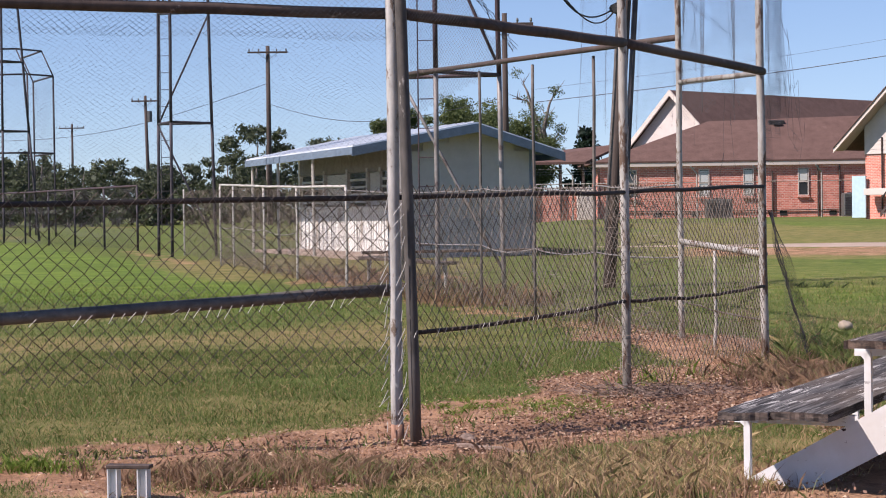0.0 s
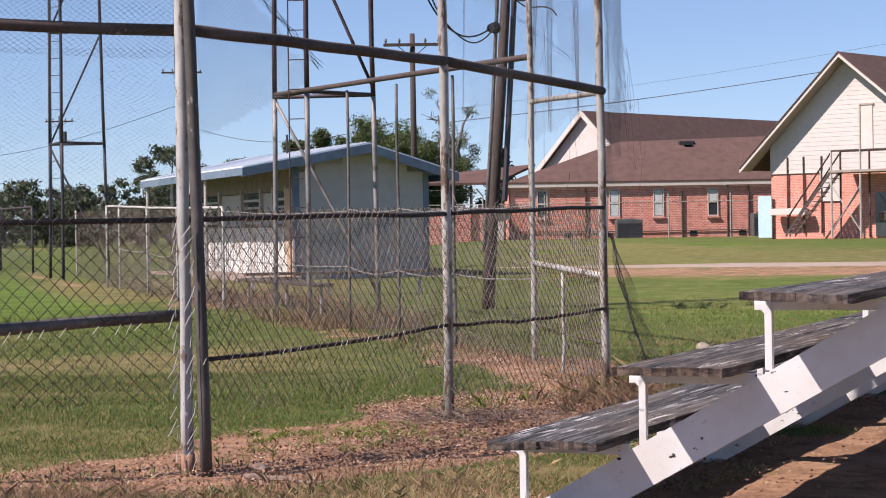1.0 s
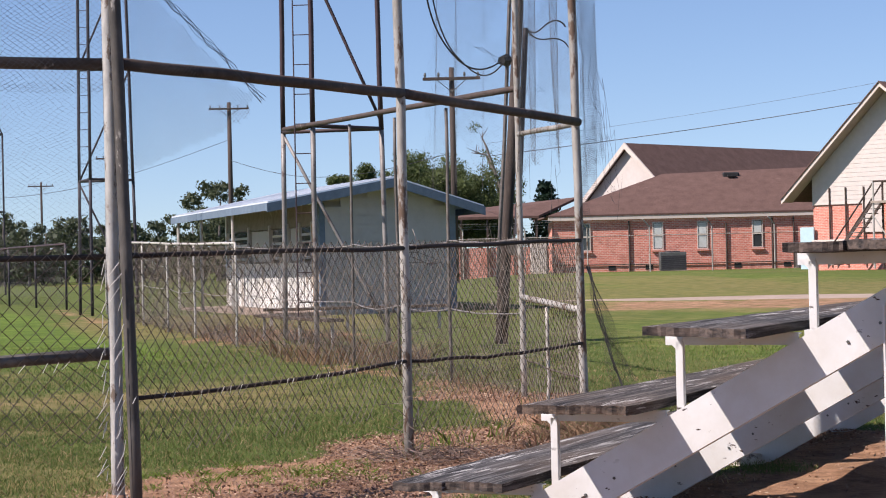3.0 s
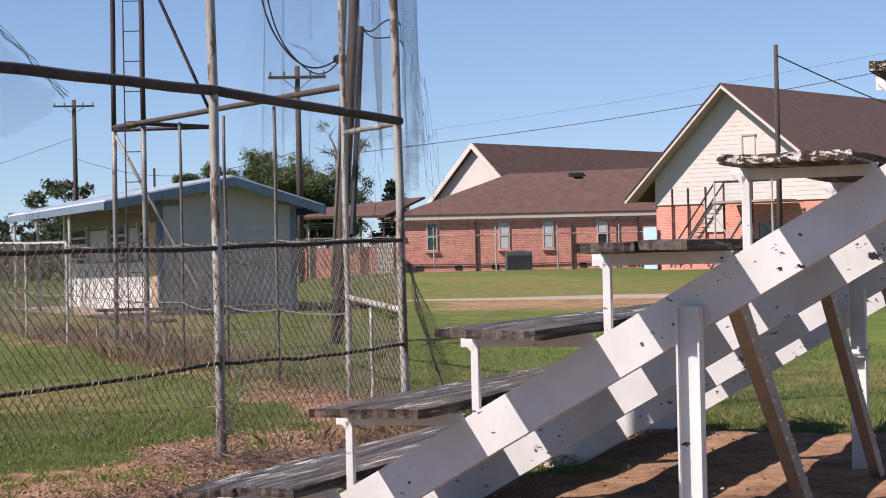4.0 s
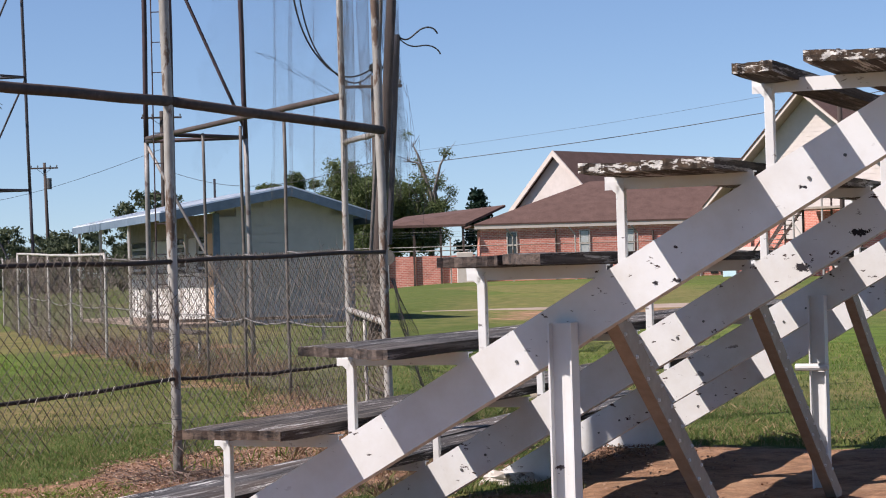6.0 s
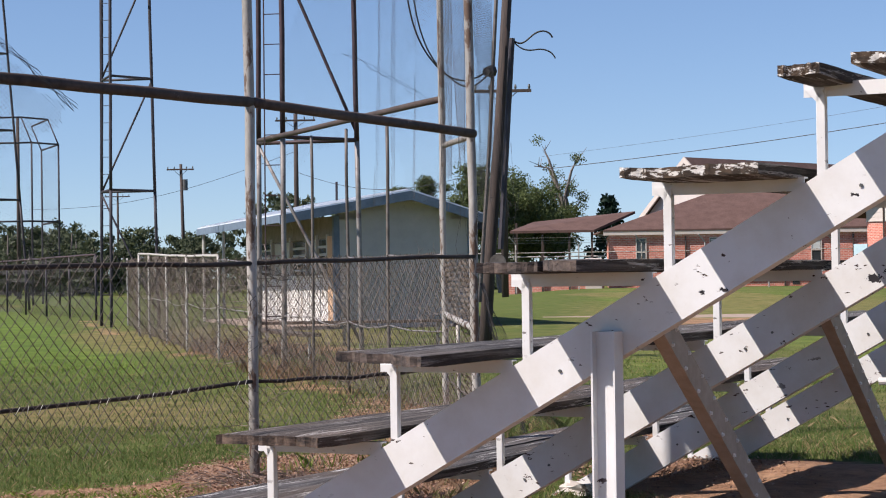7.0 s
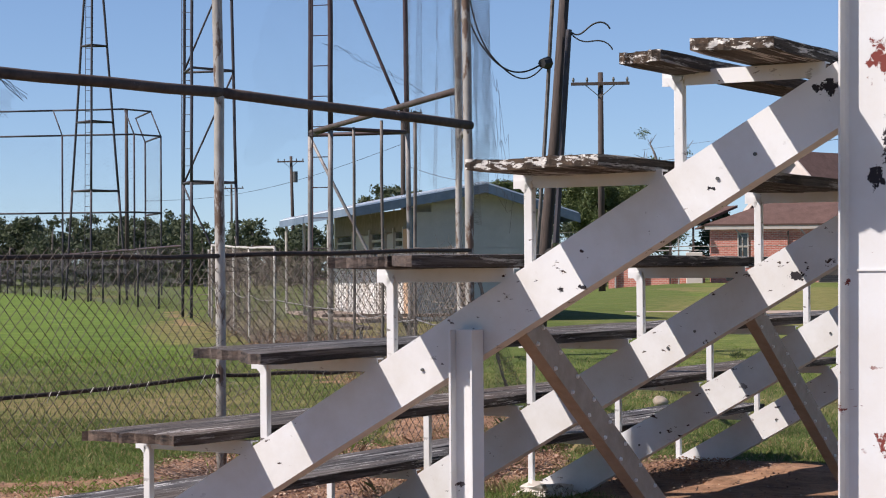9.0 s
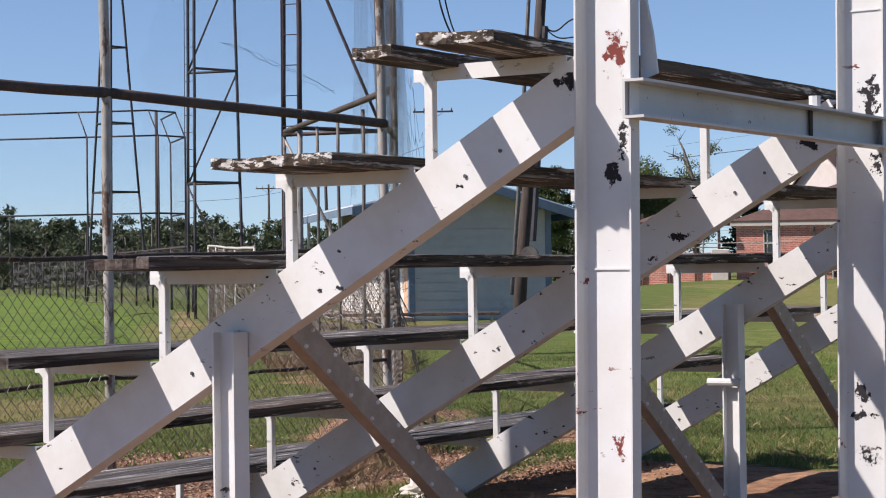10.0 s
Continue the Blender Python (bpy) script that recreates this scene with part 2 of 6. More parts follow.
# weathered boards, with the shade under the eave and indoors in their tone
shed_deep_shade = mottled("shaded_weathered_boards", (0.14, 0.125, 0.11), (0.24, 0.22, 0.20), 5, 0.85, 0, 0.004, (0.33, 0.31, 0.28), 0.62, 2.2)
shed_blue = mottled("blue_grey_trim_paint", (0.09, 0.13, 0.18), (0.15, 0.20, 0.26), 5, 0.7, 0, 0.003, (0.25, 0.28, 0.30), 0.68, 4)
tin = mottled("galvanised_roof_sheet", (0.64, 0.67, 0.70), (0.76, 0.79, 0.82), 3, 0.4, 0.25, 0.003, (0.40, 0.36, 0.33), 0.70, 1.2)
plywood = mottled("bare_plywood", (0.42, 0.26, 0.16), (0.55, 0.37, 0.24), 8, 0.85, 0, 0.003, stretch=(3, 3, 0.4))
glass_dark = Nodes("window_glass", 0.06, 0.0, 0.6)
glass_dark = glass_dark.done(glass_dark.mix(glass_dark.noise(1.5), (0.02, 0.026, 0.03), (0.06, 0.07, 0.075)))
blind = mottled("pale_window_blind", (0.42, 0.45, 0.44), (0.58, 0.60, 0.58), 6, 0.7)
turquoise = mottled("turquoise_paint", (0.34, 0.48, 0.53), (0.42, 0.57, 0.62), 5, 0.6, 0, 0.002)
grey_metal = mottled("grey_cabinet_metal", (0.075, 0.08, 0.08), (0.14, 0.145, 0.142), 8, 0.55, 0.4, 0.002)
gravel = mottled("gravel_road", (0.25, 0.19, 0.15), (0.37, 0.29, 0.24), 6, 0.95, 0, 0.02, (0.27, 0.23, 0.18), 0.62, 0.8)
stone_mat = mottled("pale_stone", (0.22, 0.18, 0.14), (0.34, 0.285, 0.225), 9, 0.9, 0, 0.01)
concrete = mottled("old_concrete", (0.46, 0.41, 0.37), (0.62, 0.57, 0.52), 14, 0.92, 0, 0.012, (0.20, 0.15, 0.12), 0.58, 6)
bark = mottled("bark", (0.12, 0.10, 0.085), (0.24, 0.21, 0.19), 8, 0.95, 0, 0.02, stretch=(3, 3, 0.5))
leaf_green = leafy("leaves_green", (0.045, 0.070, 0.025), (0.13, 0.16, 0.06))
leaf_dark = leafy("needles_dark_green", (0.010, 0.028, 0.018), (0.028, 0.055, 0.032))
leaf_far = leafy("far_tree_leaves", (0.036, 0.052, 0.029), (0.105, 0.124, 0.066))
blade_mat = leafy("grass_blades", (0.068, 0.115, 0.026), (0.162, 0.20, 0.058), (0.32, 0.25, 0.125), 0.78)
lush_mat = leafy("lush_grass_blades", (0.108, 0.18, 0.024), (0.18, 0.252, 0.046), (0.30, 0.26, 0.10), 0.88)
dry_mat = leafy("dry_weeds", (0.27, 0.19, 0.10), (0.48, 0.36, 0.20), (0.15, 0.165, 0.055), 0.8)
weed_mat = leafy("brown_dead_weeds", (0.18, 0.11, 0.07), (0.34, 0.225, 0.14), (0.16, 0.17, 0.06), 0.85)
litter_mat = leafy("dead_leaf_litter", (0.14, 0.075, 0.053), (0.33, 0.205, 0.14), (0.42, 0.31, 0.22), 0.86, 0.1)


# ---- mesh helpers ----
def part(name, bm, material, parent=None, label="", smooth=False):
    """Links a bmesh as one mesh object under a thing or a part."""
    me = bpy.data.meshes.new(name)
    bm.normal_update()
    bm.to_mesh(me)
    bm.free()
    me.materials.append(material)
    if smooth:
        for p in me.polygons:
            p.use_smooth = True
    ob = new(name, me)
    if parent:
        ob.parent = parent
    return tagged(ob, label)


def raw(name, verts, faces, material, parent=None, label=""):
    me = bpy.data.meshes.new(name)
    me.from_pydata(verts, [], faces)
    me.materials.append(material)
    ob = new(name, me)
    if parent:
        ob.parent = parent
    return tagged(ob, label)


def thing(name, m, label, category, group="", kind=""):
    ob = new(name)
    ob.empty_display_size = 0.2
    ob.matrix_basis = m
    return tagged(ob, label, category, group, kind)


def add_box(bm, x0, x1, y0, y1, z0, z1, bevel=0.0, m=None):
    r = bmesh.ops.create_cube(bm, size=1)
    c = Vector(((x0 + x1) / 2, (y0 + y1) / 2, (z0 + z1) / 2))
    bmesh.ops.scale(bm, vec=(x1 - x0, y1 - y0, z1 - z0), verts=r["verts"])
    bmesh.ops.translate(bm, vec=c, verts=r["verts"])
    vs = r["verts"]
    if bevel:
        es = list({e for v in vs for e in v.link_edges})
        b = bmesh.ops.bevel(bm, geom=es, offset=bevel, segments=1, affect="EDGES")
        vs = list({v for v in b["verts"]} | {v for v in vs if v.is_valid})
    if m is not None:
        bmesh.ops.transform(bm, matrix=m, verts=vs)
    return bm


def box(*a, **k):
    return add_box(bmesh.new(), *a, **k)


def add_tube(bm, pts, radii, n=10, cap=True):
    """A round bar along points, with a radius at each."""
    pts = [Vector(p) for p in pts]
    if not hasattr(radii, "__len__"):
        radii = [radii] * len(pts)
    rings = []
    for i, p in enumerate(pts):
        d = (pts[min(i + 1, len(pts) - 1)] - pts[max(i - 1, 0)]).normalized()
        a = d.orthogonal().normalized() if i == 0 else (a - d * a.dot(d)).normalized()
        b = d.cross(a)
        rings.append([bm.verts.new(p + (a * math.cos(6.28319 * k / n) + b * math.sin(6.28319 * k / n)) * radii[i]) for k in range(n)])
    for r, s in zip(rings, rings[1:]):
        for k in range(n):
            bm.faces.new((r[k], r[(k + 1) % n], s[(k + 1) % n], s[k]))
    if cap:
        bm.faces.new(rings[0][::-1])
        bm.faces.new(rings[-1])
    return bm


def tube(pts, radii, n=10):
    return add_tube(bmesh.new(), pts, radii, n)


def bent(p, q, steps, sway, seed, sag=0.0):
    """A line from p to q that is not quite straight."""
    rng = random.Random(seed)
    p, q = Vector(p), Vector(q)
    out = []
    for i in range(steps + 1):
        t = i / steps
        k = math.sin(math.pi * t)
        o = Vector((rng.uniform(-1, 1), rng.uniform(-1, 1), rng.uniform(-1, 1))) * sway * (0 if i in (0, steps) else 1)
        out.append(p.lerp(q, t) + o - Vector((0, 0, sag * k)))
    return out


def prism(section, length, m=None):
    """A profile in x and z, pulled along y."""
    bm = bmesh.new()
    a = [bm.verts.new((x, 0, z)) for x, z in section]
    b = [bm.verts.new((x, length, z)) for x, z in section]
    n = len(section)
    bm.faces.new(a)
    bm.faces.new(b[::-1])
    for i in range(n):
        bm.faces.new((a[i], b[i], b[(i + 1) % n], a[(i + 1) % n]))
    if m is not None:
        bm.transform(m)
    bmesh.ops.recalc_face_normals(bm, faces=bm.faces)
    return bm


def slab(corners, thick):
    """A plate with the given upper corners and a thickness downwards."""
    bm = bmesh.new()
    a = [bm.verts.new(c) for c in corners]
    b = [bm.verts.new(Vector(c) - Vector((0, 0, thick))) for c in corners]
    n = len(a)
    bm.faces.new(a)
    bm.faces.new(b[::-1])
    for i in range(n):
        bm.faces.new((a[i], b[i], b[(i + 1) % n], a[(i + 1) % n]))
    bmesh.ops.recalc_face_normals(bm, faces=bm.faces)
    return bm


def ground_z(y):
    s = min(1, max(0, (y - 20) / 28))
    return 0.22 * s * s * (3 - 2 * s)


def rise(x, y):
    """The low bank on which the church stands."""
    a, b = np.clip((np.asarray(y) - 46) / 26, 0, 1), np.clip((np.asarray(x) + 4) / 8, 0, 1)
    return 0.42 * a * a * (3 - 2 * a) * b * b * (3 - 2 * b)


def on_ground(x, y):
    return Vector((x, y, ground_z(y) + float(rise(x, y))))


def net(name, place, cols, rows, radius, material, parent, hexed=False, keep=None, label=""):
    """Woven wire: zigzag wires across a surface place(u, v) with cols x rows diamonds, each wire a thin three-sided bar."""
    verts, faces = [], []

    def bar(p, q):
        d = (q - p)
        if d.length < 1e-6:
            return
        d.normalize()
        a = d.orthogonal().normalized() * radius
        b = d.cross(a)
        i = len(verts)
        for c in (p, q):
            verts.extend((tuple(c + a), tuple(c - a * 0.5 + b * 0.866), tuple(c - a * 0.5 - b * 0.866)))
        faces.extend(((i, i + 1, i + 4, i + 3), (i + 1, i + 2, i + 5, i + 4), (i + 2, i, i + 3, i + 5)))

    for c in range(cols):
        for r in range(rows * 2):
            u0, u1 = (c + (r % 2)) / cols, (c + ((r + 1) % 2)) / cols
            v0, v1 = r / (rows * 2), (r + 1) / (rows * 2)
            if keep and not keep((u0 + u1) / 2, (v0 + v1) / 2):
                continue
            bar(place(u0, v0), place(u1, v1))
            if c == 0 or hexed:
                continue
        # the neighbour's mirrored wire closes the diamonds
        for r in range(rows * 2):
            u0, u1 = (c + ((r + 1) % 2)) / cols, (c + (r % 2)) / cols
            v0, v1 = r / (rows * 2), (r + 1) / (rows * 2)
            if keep and not keep((u0 + u1) / 2, (v0 + v1) / 2):
                continue
            bar(place(u0, v0), place(u1, v1))
    ob = raw(name, verts, faces, material, parent, label)
    return tagged(ob, kind="stuff")

# ---- ground ----
BL = Matrix(((0.914, 0.405, 0, 2.815), (-0.405, 0.914, 0, 8.302), (0, 0, 1, 0), (0, 0, 0, 1)))
FENCE = [(-3.56, 9.67), (-0.70, 10.85), (0.83, 13.57), (2.19, 16.28), (1.73, 19.25), (-6.22, 40.8), (-11.0, 56.0), (-24.0, 81.5), (-40.0, 116.0)]


def near_line(x, y, pts):
    """Distance from arrays of points to a polyline."""
    best = np.full(np.shape(x), 1e9)
    for (ax, ay), (bx, by) in zip(pts, pts[1:]):
        dx, dy = bx - ax, by - ay
        t = np.clip(((x - ax) * dx + (y - ay) * dy) / (dx * dx + dy * dy), 0, 1)
        best = np.minimum(best, np.hypot(x - ax - t * dx, y - ay - t * dy))
    return best


def smooth(v, lo, hi):
    s = np.clip((v - lo) / (hi - lo), 0, 1)
    return s * s * (3 - 2 * s)


def wave(x, y, k, seed):
    """Cheap soft noise on arrays, about -1 to 1."""
    rng = np.random.RandomState(seed)
    out = 0
    for i in range(7):
        a, f, p = rng.uniform(0, 6.28), k * rng.uniform(0.5, 1.9), rng.uniform(0, 6.28)
        out = out + np.sin((x * np.cos(a) + y * np.sin(a)) * f + p)
    return out / 3.2


def cover(x, y):
    """How bare, how dry and how lush the ground is."""
    w = wave(x, y, 1.6, 5) * 0.35 + wave(x, y, 5.0, 6) * 0.18
    d = near_line(x, y, FENCE[:5])
    bare = 1 - smooth(d + w, 0.45, 1.05)
    # the worn path on the spectators' side, which widens towards the gate
    path = near_line(x, y, [(-1.2, 9.9), (0.9, 11.9), (2.3, 14.4), (2.9, 16.6), (2.2, 18.4)])
    bare = np.maximum(bare, 1 - smooth(path + w, 0.55, 1.15))
    back = near_line(x, y, FENCE[4:6])
    bare = np.maximum(bare, 0.6 * (1 - smooth(back + w, 0.0, 0.6)) * (1 - smooth(y, 27, 36)))
    lx, ly = 0.914 * (x - 2.815) - 0.405 * (y - 8.302), 0.405 * (x - 2.815) + 0.914 * (y - 8.302)
    under = smooth(lx + w, -2.0, -1.4) * (1 - smooth(lx + w * 0.6, 3.6, 4.4)) * smooth(ly, -3.5, -2.5) * (1 - smooth(ly + w * 0.5, 6.5, 7.2))
    bare = np.maximum(bare, under)
    mound = 1 - smooth(np.hypot((x + 2.4) / 1.6, (y - 33.5) / 3.0) + w, 0.5, 1.2)
    bare = np.maximum(bare, 0.8 * mound)
    corner = 1 - smooth(near_line(x, y, [(-7.2, 42.0), (-11.0, 55.0)]) + w, 0.1, 0.8)
    bare = np.maximum(bare, 0.5 * corner)
    verge = smooth(y + 0.16 * x + 1.5 * w, 41.5, 44.5) * (1 - smooth(y + 0.16 * x + 1.5 * w, 49, 52)) * smooth(x + w, 2.2, 5.0)
    bare = np.maximum(bare, 0.62 * verge)
    # mown dry bands in the field behind the backstop
    side = 0.46 * (x + 0.75) - 0.888 * (y - 10.92)
    dry = smooth(-side + w, 3.2, 6.0) * (1 - smooth(-side + w, 13.5, 18.0)) * (0.50 + 0.38 * wave(x, y, 0.9, 8)) * (1 - 0.6 * smooth(x + 0.36 * (y - 20), -1.5, 1.0))
    dry = np.maximum(dry, 0.55 * smooth(y + 4 * w, 38, 42) * (1 - smooth(y + 4 * w, 58, 66)) * smooth(x, 0, 5))
    dry = np.maximum(dry, 0.6 * smooth(wave(x, y, 0.35, 9) + 0.1 * w, 0.45, 0.9) * (1 - smooth(y, 24, 30) * smooth(-x - 0.36 * (y - 20), 0, 1)))
    dry = np.maximum(dry, 0.9 * smooth(10.0 + 0.8 * x - y + 0.8 * w, -0.2, 0.5) * (1 - smooth(y, 11.5, 13.0)))
    dry = np.maximum(dry, 0.40 * smooth(x + w, 2.6, 4.0) * smooth(y + w, 17, 21) * (0.55 + 0.6 * wave(x, y, 0.5, 19)))
    near = 1 - smooth(y, 5.0, 10.5)
    dry = np.maximum(dry, near * (0.55 + 0.4 * wave(x, y, 2.2, 3)))
    lush = smooth(y + 0.25 * x + 3 * w, 23.0, 29.0) * (1 - smooth(x + 0.36 * (y - 20), -0.6, 0.6)) * (1 - smooth(y + w, 90, 110))
    lush = np.maximum(lush, 0.5 * smooth(x + w, 3.0, 4.0) * smooth(y + w, 17, 21) * (0.7 + 0.5 * wave(x, y, 0.22, 14)))
    return np.clip(bare, 0, 1), np.clip(dry, 0, 1), np.clip(lush, 0, 1)


def make_ground():
    xs = np.unique(np.concatenate((np.linspace(-2500, -80, 14), np.linspace(-80, -14, 45), np.arange(-14, 14, 0.22), np.linspace(14, 80, 45), np.linspace(80, 2500, 14))))
    ys = np.unique(np.concatenate((np.linspace(-900, -20, 10), np.linspace(-20, 3, 24), np.arange(3, 30, 0.22), np.arange(30, 70, 0.8), np.linspace(70, 200, 40), np.linspace(200, 3500, 16))))
    X, Y = np.meshgrid(xs, ys)
    s = np.clip((Y - 20) / 28, 0, 1)
    Z = 0.22 * s * s * (3 - 2 * s) + rise(X, Y)
    fine = (np.abs(X) < 14) & (Y > 3) & (Y < 30)
    bare, dry, lush = cover(X, Y)
    Z = Z + np.where(fine, 0.012 * wave(X, Y, 3.0, 2) + 0.012 * bare * wave(X, Y, 11.0, 4) - 0.012, 0)
    nx, ny = len(xs), len(ys)
    idx = np.arange(nx * ny).reshape(ny, nx)
    quads = np.stack((idx[:-1, :-1], idx[:-1, 1:], idx[1:, 1:], idx[1:, :-1]), -1).reshape(-1, 4)
    me = bpy.data.meshes.new("ground")
    me.from_pydata(np.stack((X, Y, Z), -1).reshape(-1, 3).tolist(), [], quads.tolist())
    for name, a in (("bare", bare), ("dry", dry), ("lush", lush)):
        me.attributes.new(name, "FLOAT", "POINT").data.foreach_set("value", a.astype(np.float32).ravel())
    n = Nodes("grass_and_dirt", 0.95, 0.0, 0.15)
    big, mid, fine = n.noise(0.35, 5, 0.6), n.noise(2.6, 6, 0.65), n.noise(38, 8, 0.85)
    vary = n.ramp(n.math("ADD", n.math("MULTIPLY", mid, 0.5), n.math("MULTIPLY", fine, 0.5)), 0.36, 0.66)
    grass = n.mix(vary, (0.046, 0.073, 0.015), (0.130, 0.154, 0.038))
    dried = n.mix(vary, (0.125, 0.096, 0.038), (0.265, 0.205, 0.092))
    streak = n.ramp(n.noise(1.0, 5, 0.6, n.mapped((0.5, 1.6, 1))), 0.4, 0.62)
    lushy = n.mix(vary, n.mix(streak, (0.05, 0.088, 0.013), (0.082, 0.135, 0.019)), n.mix(streak, (0.105, 0.153, 0.028), (0.168, 0.225, 0.04)))
    soil = n.mix(vary, (0.12, 0.062, 0.038), (0.50, 0.295, 0.18))
    soil = n.mix(n.ramp(n.noise(75, 4, 0.75), 0.62, 0.70), soil, (0.36, 0.25, 0.17))
    soil = n.mix(n.math("MULTIPLY", n.ramp(n.noise(7.5, 6, 0.7), 0.48, 0.62), 0.55), soil, (0.13, 0.072, 0.045))
    soil = n.mix(n.math("MULTIPLY", n.ramp(n.noise(1.7, 4, 0.6), 0.52, 0.66), 0.5), soil, (0.42, 0.27, 0.17))
    edge = n.math("MULTIPLY", n.math("SUBTRACT", mid, 0.5), 0.9)
    col = n.mix(n.ramp(n.math("ADD", n.attr("lush"), edge), 0.25, 0.8), grass, lushy)
    col = n.mix(n.ramp(n.math("ADD", n.attr("dry"), edge), 0.2, 0.9), col, dried)
    col = n.mix(n.math("MULTIPLY", n.ramp(big, 0.52, 0.7), n.ramp(n.attr("lush"), 0.2, 0.8, 0.35, 0.08)), col, dried)
    col = n.mix(n.ramp(n.math("ADD", n.attr("bare"), edge), 0.35, 0.65), col, soil)
    me.materials.append(n.done(col, n.math("ADD", fine, mid), 0.03))
    g = new("ground", me)
    return tagged(g, "flat ground of mown grass, dry patches and bare reddish dirt", "ground", kind="structure")


ground = make_ground()

road_side = Vector((0.16, 0.987, 0))
road_run = Vector((0.987, -0.16, 0))
road_mid = Vector((6.5, 50.2, 0))


def make_road():
    bm = bmesh.new()
    rng = random.Random(4)
    rows = []
    for i in range(70):
        t = -4.5 + i * 1.0
        c = road_mid + road_run * t
        w = 1.9 * min(1, max(0.12, (t + 4.5) / 6.0))
        a, b = c - road_side * (w + rng.uniform(-0.2, 0.2)), c + road_side * (w * 1.15 + rng.uniform(-0.2, 0.2))
        rows.append([bm.verts.new((p.x, p.y, ground_z(p.y) + float(rise(p.x, p.y)) + 0.012 * (1 if 0 < k < 4 else -1.2))) for k, p in enumerate(a.lerp(b, f / 4) for f in range(5))])
    for r, s in zip(rows, rows[1:]):
        for k in range(4):
            bm.faces.new((r[k], s[k], s[k + 1], r[k + 1]))
    bmesh.ops.recalc_face_normals(bm, faces=bm.faces)
    return tagged(part("road", bm, gravel), "pale reddish gravel drive across the grass", "road", kind="structure")


make_road()


# ---- bleachers ----
RUN, RISE, BAY = 0.608, 0.345, 2.20
SLOPE = math.degrees(math.atan2(RISE, RUN))
bleachers = thing("bleachers", BL, "old white steel bleachers with weathered plank benches on dirt", "bleachers")


def row_x(i):
    return RUN * (i - 3)


def row_z(i):
    return RISE * i + 0.009


def h_section(w, d, t):
    """Outline of a rolled beam: flanges w apart along x, d deep along z."""
    a, b = w / 2, d / 2
    return [(-a, -b), (-a + t, -b), (-a + t, -t / 2), (a - t, -t / 2), (a - t, -b), (a, -b), (a, b), (a - t, b), (a - t, t / 2), (-a + t, t / 2), (-a + t, b), (-a, b)]


def upright_beam(x, y, z0, z1, w, d, t):
    return prism(h_section(w, d, t), z1 - z0, Matrix.Translation((x, y, z0)) @ Matrix(((1, 0, 0, 0), (0, 0, 1, 0), (0, 1, 0, 0), (0, 0, 0, 1))))


def upright_channel(x, y, z0, z1, w, h):
    """A standing channel whose flanges point to local -y, with soft inner corners."""
    a, t, r = w / 2, 0.010, 0.010
    section = [(-a, -h), (-a + t * 0.7, -h), (-a + t, -r), (-a + t + r * 0.4, -r * 0.4), (-a + t + r, 0), (a - t - r, 0), (a - t - r * 0.4, -r * 0.4), (a - t, -r), (a - t * 0.7, -h), (a, -h), (a, t), (-a, t)]
    # the columns lean back a little
    return prism(section, z1 - z0, Matrix.Translation((x, y, z0)) @ Matrix(((1, 0.010, 0, 0), (0, 0, 1, 0), (0, 1, 0, 0), (0, 0, 0, 1))))


def plank(x0, x1, y0, y1, z, seed, thick=0.045, ragged=0.012, splinter=0.0):
    """A worn board: uneven edges, broken ends, a slight warp; splinter: how far the near end tapers off to a broken tip."""
    rng = random.Random(seed)
    off = seed * 3.7
    ny, nx = 64, 12
    bm = bmesh.new()
    top, low = [], []
    lip = [(1.5 * noise.noise(Vector((off + 5.5 * i / nx, 3.3, 0.7))) + 0.35 * rng.uniform(-1, 1)) * ragged for i in range(nx + 1)]
    for j in range(ny + 1):
        t = j / ny
        a, b = [], []
        for i in range(nx + 1):
            s = i / nx
            y = y0 + (y1 - y0) * t
            if j in (0, ny):
                y += lip[i]
            y += splinter * (1 - s) ** 1.6 * max(0, 1 - (y - y0) / 0.7)
            edge = noise.noise(Vector((off + s * 7, y * 2.5, 0.3))) * 0.004 if i in (0, nx) else 0
            x = x0 + (x1 - x0) * s + edge
            w = noise.noise(Vector((off, y * 0.35, s * 0.8))) * 0.012 + noise.noise(Vector((off + s * 9, y * 3, 2))) * 0.003
            droop = -0.004 if j in (0, ny) or i in (0, nx) else 0
            a.append(bm.verts.new((x, y, z + w + droop * rng.uniform(0.3, 1))))
            b.append(bm.verts.new((x, y, z + w - thick + (0.004 if j in (0, ny) else 0))))
        top.append(a)
        low.append(b)
    for j in range(ny):
        for i in range(nx):
            bm.faces.new((top[j][i], top[j][i + 1], top[j + 1][i + 1], top[j + 1][i]))
            bm.faces.new((low[j][i], low[j + 1][i], low[j + 1][i + 1], low[j][i + 1]))
        bm.faces.new((top[j][0], top[j + 1][0], low[j + 1][0], low[j][0]))
        bm.faces.new((top[j][nx], low[j][nx], low[j + 1][nx], top[j + 1][nx]))
    for i in range(nx):
        bm.faces.new((top[0][i], low[0][i], low[0][i + 1], top[0][i + 1]))
        bm.faces.new((top[ny][i], top[ny][i + 1], low[ny][i + 1], low[ny][i]))
    return bm


def channel(wide, high, t, length, m):
    """A rolled channel: its back at x = 0, flanges towards x, standing on z = 0, pulled along y."""
    return prism([(0, 0), (wide, 0), (wide, t), (t, t), (t, high - t), (wide, high - t), (wide, high), (0, high)], length, m)


